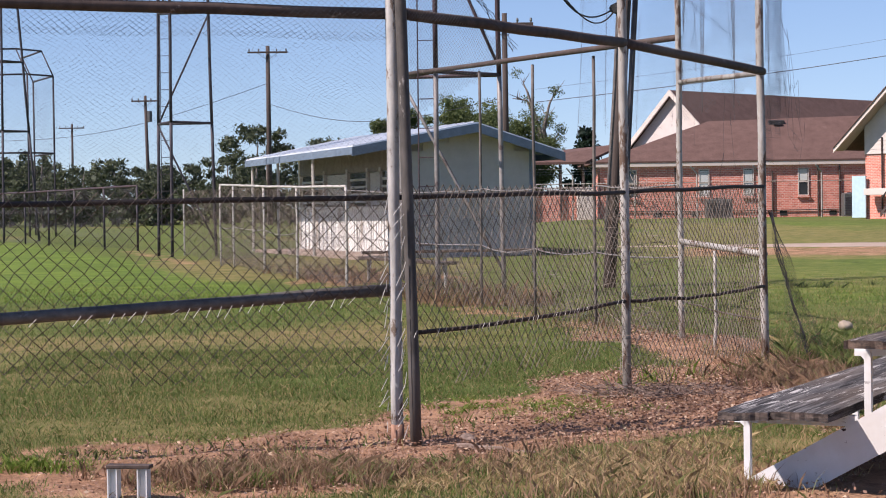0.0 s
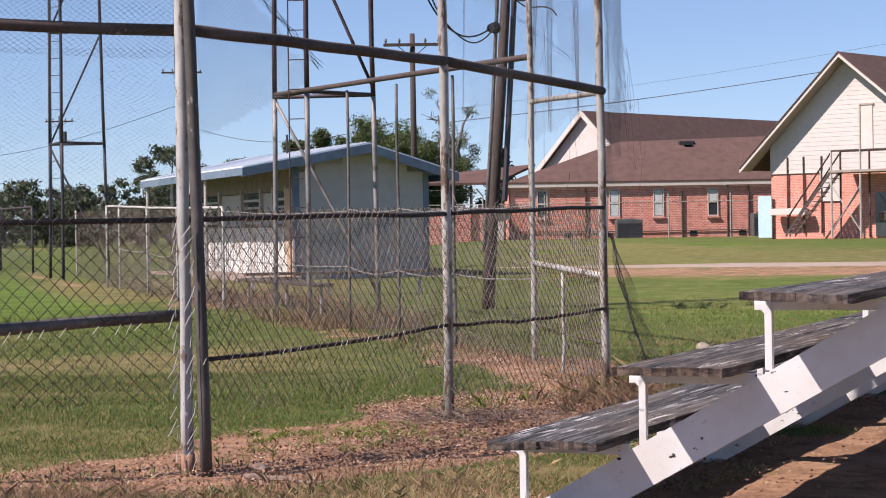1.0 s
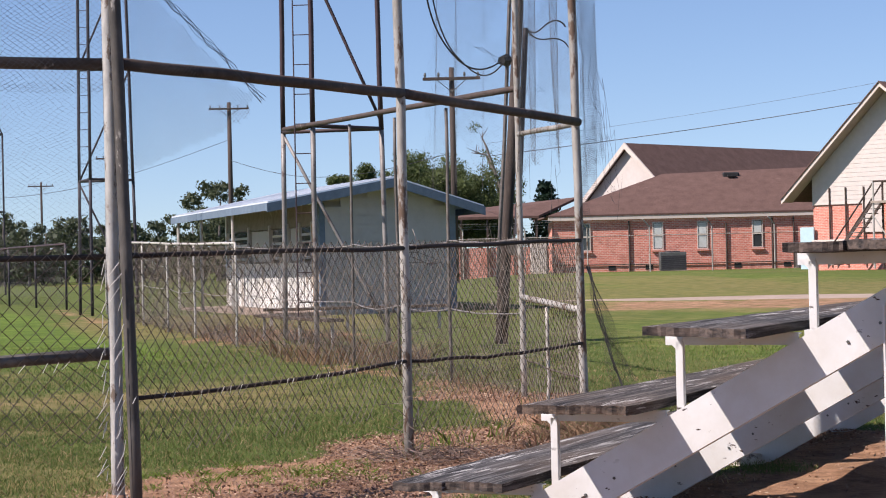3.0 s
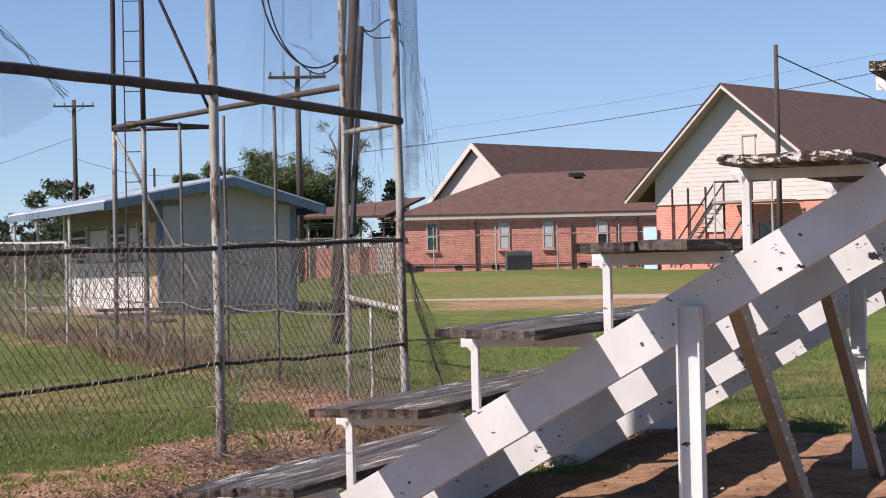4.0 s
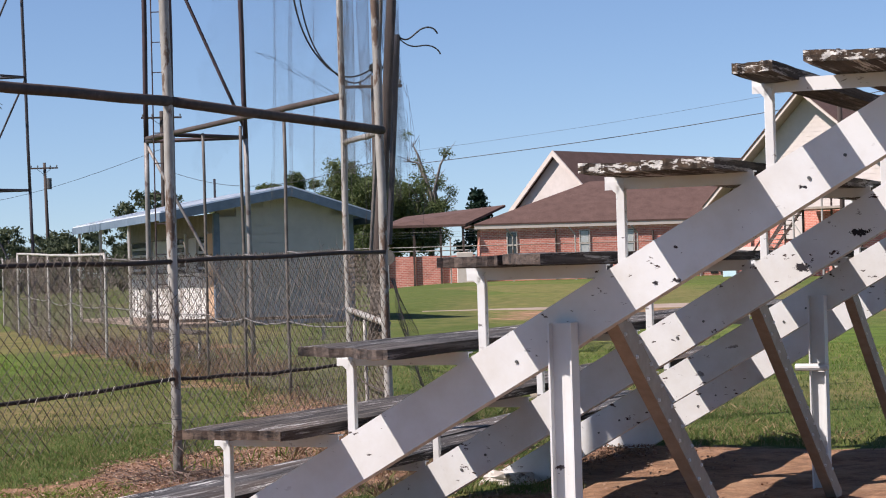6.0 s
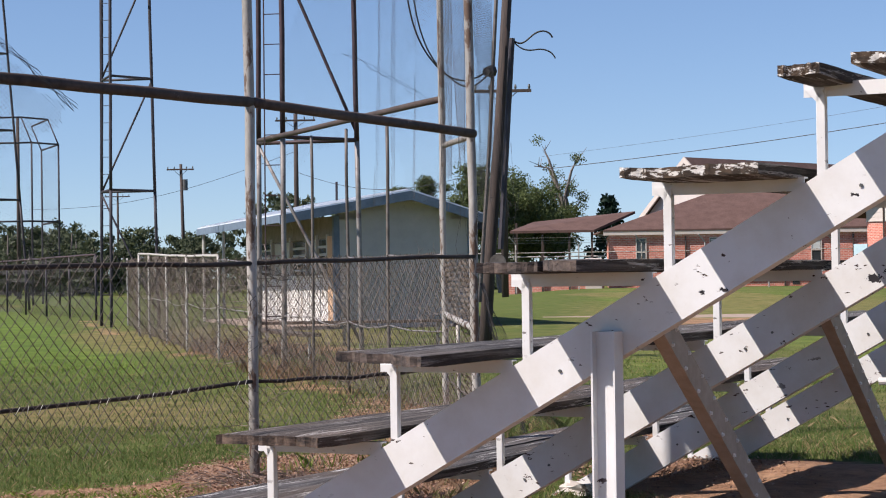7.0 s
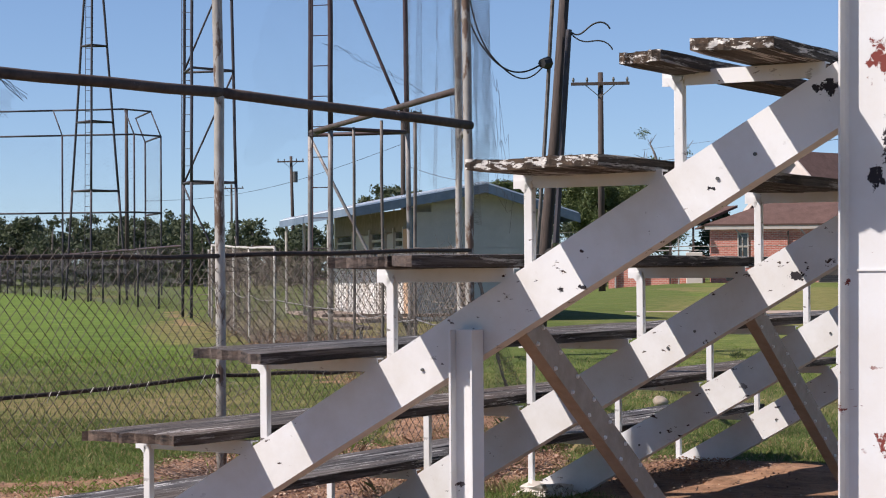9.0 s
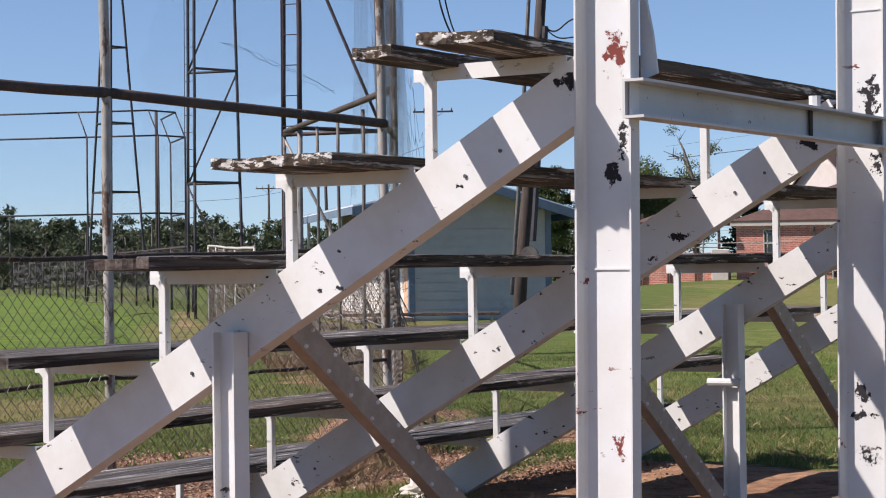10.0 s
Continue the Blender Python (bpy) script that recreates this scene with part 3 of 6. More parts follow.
ALONG_X = Matrix(((0, 1, 0, 0), (1, 0, 0, 0), (0, 0, 1, 0), (0, 0, 0, 1)))
for j in range(4):
    y = BAY * j
    tilt = pose(row_x(-0.15), y, row_z(-0.15), 0, -SLOPE, 0)
    length = (1.80 - row_x(-0.15)) / math.cos(radians(SLOPE))
    bm = channel(0.085, 0.196, 0.011, length, tilt @ Matrix.Translation((0, 0, -0.196)) @ ALONG_X)
    stringer = part("stringer", bm, stringer_steel, bleachers)
    for i in range(6):
        x, z = row_x(i), row_z(i)
        bm = box(x - 0.017, x + 0.019, 0.004, 0.034, z - 0.01, z + 0.30, 0.003)
        part("seat_post", bm, white_steel, bleachers)
        bm = box(x - 0.065, x + 0.54, 0.013, 0.021, z + 0.282, z + 0.335)
        add_box(bm, x - 0.065, x + 0.54, 0.021, 0.06, z + 0.329, z + 0.335)
        a = [bm.verts.new(p) for p in ((x - 0.062, 0.004, z + 0.312), (x + 0.018, 0.004, z + 0.312), (x - 0.012, 0.004, z + 0.262))]
        b = [bm.verts.new(v.co + Vector((0, 0.030, 0))) for v in a]
        bm.faces.new(a)
        bm.faces.new(b[::-1])
        for k in range(3):
            bm.faces.new((a[k], b[k], b[(k + 1) % 3], a[(k + 1) % 3]))
        part("seat_bracket", bm, white_steel, bleachers)
        for k in range(3):
            part("bolt", tube([(x + 0.15 + 0.07 * k, y * 0 + 0.0, z - 0.05 + 0.04 * k), (x + 0.15 + 0.07 * k, -0.006, z - 0.05 + 0.04 * k)], 0.007, 6), grey_metal, stringer) if i % 2 and k != 1 else None
    for o in bleachers.children:
        if o.name.startswith(("seat_post", "seat_bracket")) and "set" not in o:
            o.location.y = y
            o["set"] = 1
    for o in stringer.children:
        o.location.y = y
    if j % 2 == 0:
        part("front_post", upright_beam(0.37, y - 0.048, -0.05, 1.15, 0.10, 0.085, 0.008), clean_steel, bleachers)
    post = part("rear_column", upright_channel(1.917 + 0.03 * j, y - 0.03, -0.05, 4.6, 0.205, 0.05), rusty_white, bleachers)
    for z in (1.36, 2.42):
        part("weld_strap", box(1.82 + 0.03 * j, 2.012 + 0.03 * j, y - 0.035, y - 0.029, z, z + 0.006), rusty_white, post)
    p, q = Vector((0.51, y + 0.05, 1.215)), Vector((0.54, y + 1.8, -0.03))
    d = (q - p)
    ang = math.degrees(math.atan2(-d.z, d.y))
    m = Matrix.Translation(p) @ pose(0, 0, 0, -ang, 0, 0) @ pose(0, 0, 0, 0, 0, 90)
    bm = channel(0.06, 0.102, 0.008, d.length, m @ Matrix.Translation((0, -0.05, -0.051)) @ ALONG_X)
    brace = part("diagonal_brace", bm, brown_steel, bleachers, "brown steel channel brace")
    for k in range(11):
        for side in (-0.036, 0.036):
            c, e = m @ Vector((0.16 + 0.17 * k, -0.049, side)), m @ Vector((0.16 + 0.17 * k, -0.058, side))
            part("rivet", tube([c, e], [0.010, 0.007], 6), white_steel, brace)
for o in bleachers.children:
    if "set" in o:
        del o["set"]

for i in range(6):
    x, z = row_x(i), row_z(i) + 0.335 + (0.047 if i < 4 else 0.036)
    mat_i = (bench_dark, bench_mid, bench_dark, bench_dark, bench_white, bench_white)[i]
    if i < 5:
        part("bench_plank", plank(x - 0.025, x + 0.225, -0.40 + 0.04 * (i % 2), 7.02, z, 11 + i, ragged=0.012 if i == 4 else 0.02), mat_i, bleachers)
        tip = (0.0, 0.0, 0.22, 0.26, 0.0)[i]
        part("bench_plank", plank(x + 0.235, x + 0.515, -0.38 - 0.05 * (i % 3) - tip, 7.0, z + 0.004 * (i % 2), 31 + i, ragged=0.012 if i == 4 else 0.022, splinter=tip * 1.2), mat_i, bleachers)
    else:
        part("bench_plank", plank(x - 0.03, x + 0.12, -0.40, 7.0, z - 0.004, 51), mat_i, bleachers)
        part("bench_plank", plank(x + 0.245, x + 0.535, -0.44, 7.0, z + 0.012, 52), mat_i, bleachers)
bm = channel(0.075, 0.125, 0.009, 6.9, Matrix.Translation((2.02, -0.10, 1.84)))
tie = part("tie_beam", bm, shaded_grimy_steel, bleachers, "grimy white steel channel darkened with its own shade")
for yy in (1.4, 3.6, 5.8):
    part("splice_plate", box(2.035, 2.041, yy, yy + 0.03, 1.852, 1.955), black_cable, tie)
    part("pipe_stub", tube([(2.055, yy + 0.015, 1.967), (2.055, yy + 0.015, 2.01)], 0.024, 8), white_steel, tie)

plate = bmesh.new()
ring = [(2.02, 0.03, 1.97), (2.08, 0.03, 1.99), (2.065, 0.03, 2.12), (2.035, 0.03, 2.27), (2.02, 0.03, 2.27)]
f0, f1 = [plate.verts.new(p) for p in ring], [plate.verts.new(Vector(p) + Vector((0, 0.012, 0))) for p in ring]
plate.faces.new(f0)
plate.faces.new(f1[::-1])
for k in range(5):
    plate.faces.new((f0[k], f1[k], f1[(k + 1) % 5], f0[(k + 1) % 5]))
bmesh.ops.recalc_face_normals(plate, faces=plate.faces)
part("end_gusset", plate, white_steel, bleachers)
part("pipe_clamp", tube([(0.24, 2 * BAY - 0.10, 0.72), (0.44, 2 * BAY - 0.10, 0.72)], 0.022, 10), white_steel, bleachers)

def footing(x, y, turn, w, d, h, seed):
    """A rough lump of poured concrete under a stringer's foot."""
    bm = bmesh.new()
    bmesh.ops.create_cube(bm, size=1)
    bmesh.ops.subdivide_edges(bm, edges=bm.edges[:], cuts=5, use_grid_fill=True)
    for v in bm.verts:
        k = noise.noise(v.co * 3.1 + Vector((seed, 0, 0)))
        fine_k = noise.noise(v.co * 9.0 + Vector((0, seed, 0)))
        v.co = Vector((v.co.x * w * (1.12 - 0.35 * (v.co.z + 0.5)), v.co.y * d * (1.1 - 0.3 * (v.co.z + 0.5)), (v.co.z + 0.5) * h)) + v.co.normalized() * (0.05 * k + 0.018 * fine_k)
        v.co.z -= 0.03
    t = part("concrete_footing", bm, concrete)
    t.matrix_basis = Matrix.Translation((x, y, 0)) @ pose(0, 0, 0, 0, 0, turn)
    return tagged(t, "broken pale concrete footing lying under the bleacher foot", "footing")


footing(3.05, 12.95, -20, 0.34, 0.24, 0.065, 2)

# the foot of a second stand, beside the path
stub = thing("bench_foot", pose(-1.87, 8.62, 0, 0, 0, -8), "white steel foot of a removed bench in dirt", "bench foot")
for sx in (-0.075, 0.075):
    part("leg", upright_beam(sx, 0, -0.05, 0.150, 0.05, 0.06, 0.006), white_steel, stub)
part("crosspiece", box(-0.105, 0.115, -0.035, 0.03, 0.150, 0.168, 0.003), rust_pipe, stub)


# ---- backstop with its wire ----
P0, P1, P2, P3, P4 = [Vector((x, y, 0)) for x, y in FENCE[:5]]
P1B = Vector((-0.585, 10.80, 0))
UP = Vector((0, 0, 1))
backstop = thing("backstop", Matrix.Identity(4), "tall pipe backstop with sagging chain-link and torn wire net", "backstop")


def at(p, z):
    return p + UP * z


def pipe(name, p, q, r, material, parent, seed=0, sway=0.004, steps=6, sag=0.0, n=10, label=""):
    return part(name, tube(bent(p, q, steps, sway, seed, sag), r, n), material, parent, label, smooth=True)


for k, (p, lean, r, m) in enumerate(((P0, 0, 0.038, galvanised), (P1, -0.01, 0.037, pale_post), (P2, -0.03, 0.034, galvanised), (P3, -0.05, 0.036, galvanised), (P4, -0.02, 0.032, galvanised))):
    pipe("post", at(p, -0.2), at(p, 6.3 if k else 2.7) + Vector((lean, 0, 0)), r, m, backstop, k, 0.005, 12)
pipe("post", at(P1B, -0.2), at(P1B, 6.3) + Vector((-0.14, 0, 0)), 0.034, stained_post, backstop, 9, 0.004, 10, label="dark stained leaning post")
LEFT = (P0 - P1).normalized()
BEHIND = Vector((-0.02, 0.046, 0))
pipe("top_rail", at(P0, 2.56) + BEHIND, at(P1, 2.54) + BEHIND, 0.036, rust_pipe, backstop, 21)
pipe("top_rail", at(P1, 2.545), at(P2, 2.566), 0.036, rust_pipe, backstop, 22, 0.005)
pipe("top_rail", at(P2, 2.566), at(P3, 2.52), 0.036, rust_pipe, backstop, 23, 0.005)
pipe("top_rail", at(P3, 2.51), at(P4, 2.62), 0.026, galvanised, backstop, 24)
pipe("middle_rail", at(P0, 1.43) + BEHIND, at(P1, 1.447) + BEHIND, 0.0165, black_cable, backstop, 25, 0.004)
pipe("middle_rail", at(P1, 1.447), at(P2, 1.475), 0.0165, black_cable, backstop, 26, 0.006)
pipe("middle_rail", at(P2, 1.475), at(P3, 1.525), 0.0165, black_cable, backstop, 27, 0.01, 8)
pipe("lower_rail", at(P0, 0.765) + BEHIND, at(P1, 0.897) + BEHIND, 0.036, old_pipe, backstop, 28, label="rust-stained grey pipe")
pipe("rust_band", at(P1, -0.05), at(P1, 0.10), 0.0395, rust_band, backstop, 34, 0.0, 2)
pipe("lower_cable", at(P1B, 0.645), at(P2, 0.68), 0.014, black_cable, backstop, 29, 0.006, 10, 0.02)
pipe("lower_cable", at(P2, 0.68), at(P3, 0.66), 0.014, black_cable, backstop, 30, 0.008, 10, 0.03)
pipe("gate_rail", at(P3, 0.937), at(P4, 1.0), 0.030, galvanised, backstop, 31)
pipe("gate_wire", at(P3, 0.36), at(P4, 0.40), 0.008, wire, backstop, 32, 0.01, 8, 0.03)
GP = P3.lerp(P4, 0.56)
pipe("gate_post", at(GP, -0.1), at(GP, 0.93), 0.017, galvanised, backstop, 33, 0.012)


def sheet(p, q, z0, z1, belly, seed):
    """A panel of wire from post p to post q, a little baggy and uneven."""
    side = (q - p).cross(UP).normalized()

    def place(u, v):
        w = noise.noise(Vector((u * 3.1 + seed, v * 2.3, seed * 1.7)))
        w2 = noise.noise(Vector((u * 7 + seed, v * 5, 9.1)))
        u += 0.012 * noise.noise(Vector((u * 11, v * 9 + seed, 3.3)))
        return p.lerp(q, u) + UP * (z0 + (z1 - z0) * v + 0.022 * w2) + side * (belly * math.sin(math.pi * u) * math.sin(math.pi * min(1, v + 0.1)) + 0.02 * w)
    return place


MESH = 0.088
for k, (a, b, z1, belly) in enumerate(((P0, P1, 1.5, -0.05), (P1B, P2, 1.52, 0.06), (P2, P3, 1.53, 0.08), (P3, P4, 1.55, 0.08))):
    ln = (b - a).length
    tear = (lambda u, v: v > (0.22 if k == 1 else 0.05) + 0.04 * math.sin(u * 23)) if k else (lambda u, v: v > 0.27 + 0.02 * math.sin(u * 31))
    net("chain_link", sheet(a, b, 0.03, z1, belly, 3 + k), int(ln / MESH), int(0.75 / MESH), 0.0026, wire, backstop, keep=tear)
bm = bmesh.new()
rng = random.Random(44)
for k in range(26):
    z = 0.12 + 0.052 * k
    for base, way in ((P1 + Vector((-0.03, -0.05, 0)), LEFT), (P1B + Vector((-0.045, -0.045, 0)), LEFT)):
        if rng.random() < 0.8:
            p = base + UP * (z + rng.uniform(-0.02, 0.02))
            add_tube(bm, [p + way * rng.uniform(0.0, 0.03), p + way * rng.uniform(0.02, 0.085) - UP * rng.uniform(0.05, 0.11)], 0.0026, 4)
for k in range(36):
    f = k / 36 + rng.uniform(-0.008, 0.008)
    p = P1B.lerp(P2, f) + UP * (0.66 + 0.04 * f - 0.02 * math.sin(math.pi * f)) + Vector((0.012, -0.02, 0))
    if rng.random() < 0.35:
        add_tube(bm, [p, p + (P1B - P2).normalized() * rng.uniform(0.02, 0.05) - UP * rng.uniform(0.03, 0.07)], 0.0022, 4)
for k in range(34):
    f = 0.3 + k / 50
    p = P0.lerp(P1, f) + UP * (0.79 + 0.115 * f - 0.03) + Vector((0.0, -0.05, 0))
    if rng.random() < 0.6:
        add_tube(bm, [p, p + LEFT * rng.uniform(0.02, 0.05) - UP * rng.uniform(0.03, 0.08)], 0.0022, 4)
tagged(part("wire_end", bm, bright_wire, backstop, "bright cut wire ends"), kind="stuff")
# the finer poultry net above the top rail, torn off along a curve
net("poultry_net", sheet(P0 + LEFT * 1.5, P1, 2.38, 3.6, -0.05, 11), 112, 21, 0.0009, net_wire, backstop, label="fine wire net")
net("poultry_net", sheet(P0 + LEFT * 1.5, P1, 1.5, 2.42, -0.05, 13), 112, 16, 0.00045, net_wire, backstop, label="fine wire net")


def torn_off(u, v):
    z = 1.6 + 1.9 * v
    return u < (0.40 - 0.60 * (z - 2.46) if z > 2.46 else 0.42 - 1.1 * (2.3 - min(z, 2.3))) + 0.03 * noise.noise(Vector((v * 20, 1.2, 0.4)))


net("poultry_net", sheet(P1B + Vector((-0.03, 0.04, 0)), P2, 1.6, 3.5, -0.05, 12), 76, 33, 0.0009, net_wire, backstop, keep=torn_off, label="torn fine wire net")
# the upper net between the next posts, ripped loose at its lower corner
net("poultry_net", sheet(P2 + Vector((0.08, 0, 0)), P3, 2.0, 4.0, 0.06, 14), 84, 36, 0.00024, net_wire, backstop,
    keep=lambda u, v: u > 0.03 + 0.14 * v + 0.03 * noise.noise(Vector((v * 9, 2, 7))) and 2.0 * v > 0.75 * min(1, u * 1.6) + 0.03 * math.sin(u * 40), label="torn fine wire net")
bm = bmesh.new()
for s in range(3):
    rng = random.Random(90 + s)
    add_tube(bm, [P2.lerp(P3, 0.38 + 0.42 * t / 10) + UP * (2.99 - 0.27 * (t / 10) ** 1.2) + Vector((rng.uniform(-1, 1), rng.uniform(-1, 1), rng.uniform(-1, 1))) * 0.026 for t in range(11)], 0.0011, 4)
part("net_edge", bm, dark_wire, backstop, "rolled torn edge of the net")
fold = [P1B.lerp(P2, 0.44 * t / 12) + UP * (3.14 - 0.73 * (t / 12)) for t in range(13)]
bm = bmesh.new()
for s in range(7):
    rng = random.Random(70 + s)
    add_tube(bm, [p + Vector((rng.uniform(-1, 1), rng.uniform(-1, 1), rng.uniform(-1, 1))) * 0.022 for p in fold], 0.0013, 4)
part("net_edge", bm, dark_wire, backstop, "rolled torn edge of the net")


def curtain(a, b, z0, z1, seed):
    def place(u, v):
        f = 0.12 * noise.noise(Vector((u * 5 + seed, v * 0.9, 4))) + 0.05 * math.sin(u * 19 + v * 3)
        g = 0.10 * noise.noise(Vector((u * 4 + seed, v * 2, 8)))
        return a.lerp(b, u) + UP * (z0 + (z1 - z0) * v + g * (1 - v)) + Vector((0.9, 0.1, 0)) * f
    return place


def ragged(seed, lo):
    return lambda u, v: v > lo * (0.4 + 0.8 * abs(noise.noise(Vector((u * 6 + seed, 1, 2))))) and noise.noise(Vector((u * 5, v * 7, seed))) < 0.42


net("hanging_net", curtain(P3 + Vector((-0.02, 0.05, 0)), P4 + Vector((-0.05, 0.05, 0)), 2.05, 5.6, 5), 46, 58, 0.0009, dark_wire, backstop, keep=ragged(5, 0.12), label="dark torn netting")
net("hanging_net", curtain(P3 + Vector((0.02, 0.0, 0)), P3 + Vector((0.19, -0.06, 0)), 1.75, 4.4, 15), 18, 70, 0.0008, dark_wire, backstop, keep=lambda u, v: u < min(0.9, 0.25 + 2.6 * v) - 0.25 * v and noise.noise(Vector((u * 5, v * 9, 3))) < 0.3, label="dark torn netting")
net("hanging_net", curtain(P4 + Vector((-0.1, 0.2, 0)), Vector((0.75, 22.0, 0)), 1.75, 5.4, 25), 40, 56, 0.00045, dark_wire, backstop, keep=ragged(8, 0.25), label="dark torn netting")
bm = bmesh.new()
for s in range(14):
    rng = random.Random(170 + s)
    f = rng.random()
    p = P3.lerp(P4, f) if s < 9 else P3 + Vector((0.1 * rng.random(), 0, 0))
    z = rng.uniform(2.6, 5.0) if s < 9 else 3.4
    pts = [p + UP * (z - k * rng.uniform(0.10, 0.16)) + Vector((rng.uniform(-0.04, 0.04), rng.uniform(-0.04, 0.04), 0)) + Vector((0.025 * k if s >= 9 else 0, 0, 0)) for k in range(12)]
    add_tube(bm, pts, 0.0013, 4)
tagged(part("net_strand", bm, dark_wire, backstop, "hanging net strands"), kind="stuff")
# a strand of loose net that drags to the grass outside the gate
bm = bmesh.new()
for s in range(5):
    rng = random.Random(80 + s)
    pts = [P3 + Vector((0.06 + 0.34 * (k / 11) ** 1.1 + rng.uniform(-0.02, 0.02), 0.1 * k / 11, 1.3 - 1.29 * (k / 11) ** 0.9)) for k in range(12)]
    add_tube(bm, pts, 0.004, 4)


def flap(u, v):
    c = P3 + Vector((0.05 + 0.30 * (1 - v) ** 1.1, 0.1 * (1 - v), 0.01 + 1.3 * v))
    return c + Vector((0.9, 0.3, 0)) * ((u - 0.2) * 0.30 * (1 - v) ** 0.8 + 0.02 * math.sin(v * 14 + u * 5))


net("loose_flap", flap, 12, 26, 0.0011, dark_wire, backstop, label="dark flap of loose net")
part("loose_strand", bm, dark_wire, backstop, "dark strand of loose net")

# ---- fence behind, towards the dugout ----
dugout_fence = thing("dugout_fence", Matrix.Identity(4), "white pipe and wire fence with sagging cables in weeds", "fence")
LINE = [(0.96, 21.58, 3.08), (0.29, 23.44, 3.12), (-0.40, 25.41, 3.18), (-2.69, 31.01, 1.66), (-3.84, 34.15, 1.66), (-4.78, 36.86, 1.68), (-5.82, 39.99, 1.72), (-6.22, 40.83, 1.73), (-8.35, 48.8, 1.7)]
for k, (x, y, h) in enumerate(LINE):
    pipe("fence_post", on_ground(x, y) - UP * 0.1, on_ground(x, y) + UP * h, 0.021 if k > 2 else 0.019, white_pipe if k > 2 else old_pipe, dugout_fence, 200 + k, 0.008)
chain = [P4] + [on_ground(x, y) for x, y, h in LINE[:8]]
for k, (a, b) in enumerate(zip(chain, chain[1:])):
    zz = 1.60 if k < 4 else 1.72
    if k < 4 or k == 0:
        pipe("top_cable", a + UP * 1.58, b + UP * zz, 0.009, pale_pipe, dugout_fence, 230 + k, 0.006, 10, 0.03 + 0.01 * (k % 2))
    else:
        pipe("top_pipe", a + UP * (LINE[k - 1][2]), b + UP * LINE[k][2], 0.023, white_pipe, dugout_fence, 230 + k)
    pipe("middle_cable", a + UP * 0.84, b + UP * 0.84, 0.008, pale_pipe, dugout_fence, 250 + k, 0.006, 10, 0.03 + 0.02 * (k % 3))
    ln = (b - a).length
    net("chain_link", sheet(a, b, 0.05, 1.6 if k < 4 else 1.7, 0.05, 40 + k), int(ln / 0.085), 10, 0.0024, wire, dugout_fence)
net("chain_link", sheet(chain[-1], on_ground(-8.35, 48.8), 0.05, 1.65, 0.05, 60), 100, 8, 0.001, wire, dugout_fence)
pipe("long_pipe", at(P4, 3.08), Vector((-1.62, 28.66, 3.38)), 0.034, rust_pipe, dugout_fence, 61, 0.004, 8)

def dead_vines(pts, n, seed, fence, spread=0.05):
    """Dry stems tangled in the wire between the posts, thickest near the ground."""
    rng = random.Random(seed)
    verts, faces = [], []
    for _ in range(n):
        k = rng.randrange(len(pts) - 1)
        p = pts[k].lerp(pts[k + 1], rng.random()) + Vector((rng.gauss(0, spread * 0.8), rng.gauss(0, spread * 1.2), 0))
        p.z += 0.05 + 1.45 * rng.random() ** 1.7
        way = Vector((rng.uniform(-1, 1), rng.uniform(-1, 1), rng.uniform(-0.4, 1.0))).normalized()
        for _ in range(3):
            q = p + way * rng.uniform(0.05, 0.16)
            a = (q - p).orthogonal().normalized() * rng.uniform(0.0012, 0.0028)
            b = (q - p).normalized().cross(a)
            i = len(verts)
            for c in (p, q):
                verts.extend((tuple(c + a), tuple(c - a * 0.5 + b * 0.87), tuple(c - a * 0.5 - b * 0.87)))
            faces.extend(((i, i + 1, i + 4, i + 3), (i + 1, i + 2, i + 5, i + 4), (i + 2, i, i + 3, i + 5)))
            p, way = q, (way + Vector((rng.gauss(0, 0.5), rng.gauss(0, 0.5), rng.gauss(0, 0.5)))).normalized()
    tagged(raw("dead_vine", verts, faces, vine_mat, fence, "dry grey-brown stems tangled in the wire"), kind="stuff")


vine_mat = leafy("dead_vine_stems", (0.09, 0.07, 0.06), (0.27, 0.23, 0.195), (0.05, 0.04, 0.035), 0.75, 0.1)
dead_vines(chain[3:], 1300, 15, dugout_fence)
dead_vines(chain[:3], 160, 16, dugout_fence)
dead_vines([P2 + Vector((-0.03, -0.03, 0)), P2 + Vector((0.04, 0.03, 0))], 70, 17, backstop, 0.025)

field_fence = thing("field_fence", Matrix.Identity(4), "dark outfield fence of pipe posts and wire beyond the grass", "fence")
A, B = Vector((-10.8, 55.3, 0.22)), Vector((-40.0, 116.0, 0.22))
num = 17
for k in range(num + 1):
    p = A.lerp(B, k / num)
    pipe("fence_post", p - UP * 0.1, p + UP * 1.88, 0.038, dark_pipe, field_fence, 300 + k, 0.004, 2, n=6)
for k in range(num):
    pipe("fence_rail", A.lerp(B, k / num) + UP * 1.88, A.lerp(B, (k + 1) / num) + UP * 1.88, 0.035, red_pipe, field_fence, 330 + k, 0.02, 3, n=6)
net("chain_link", sheet(A, B, 0.05, 1.85, 0.05, 77), 520, 6, 0.0016, dark_wire, field_fence)


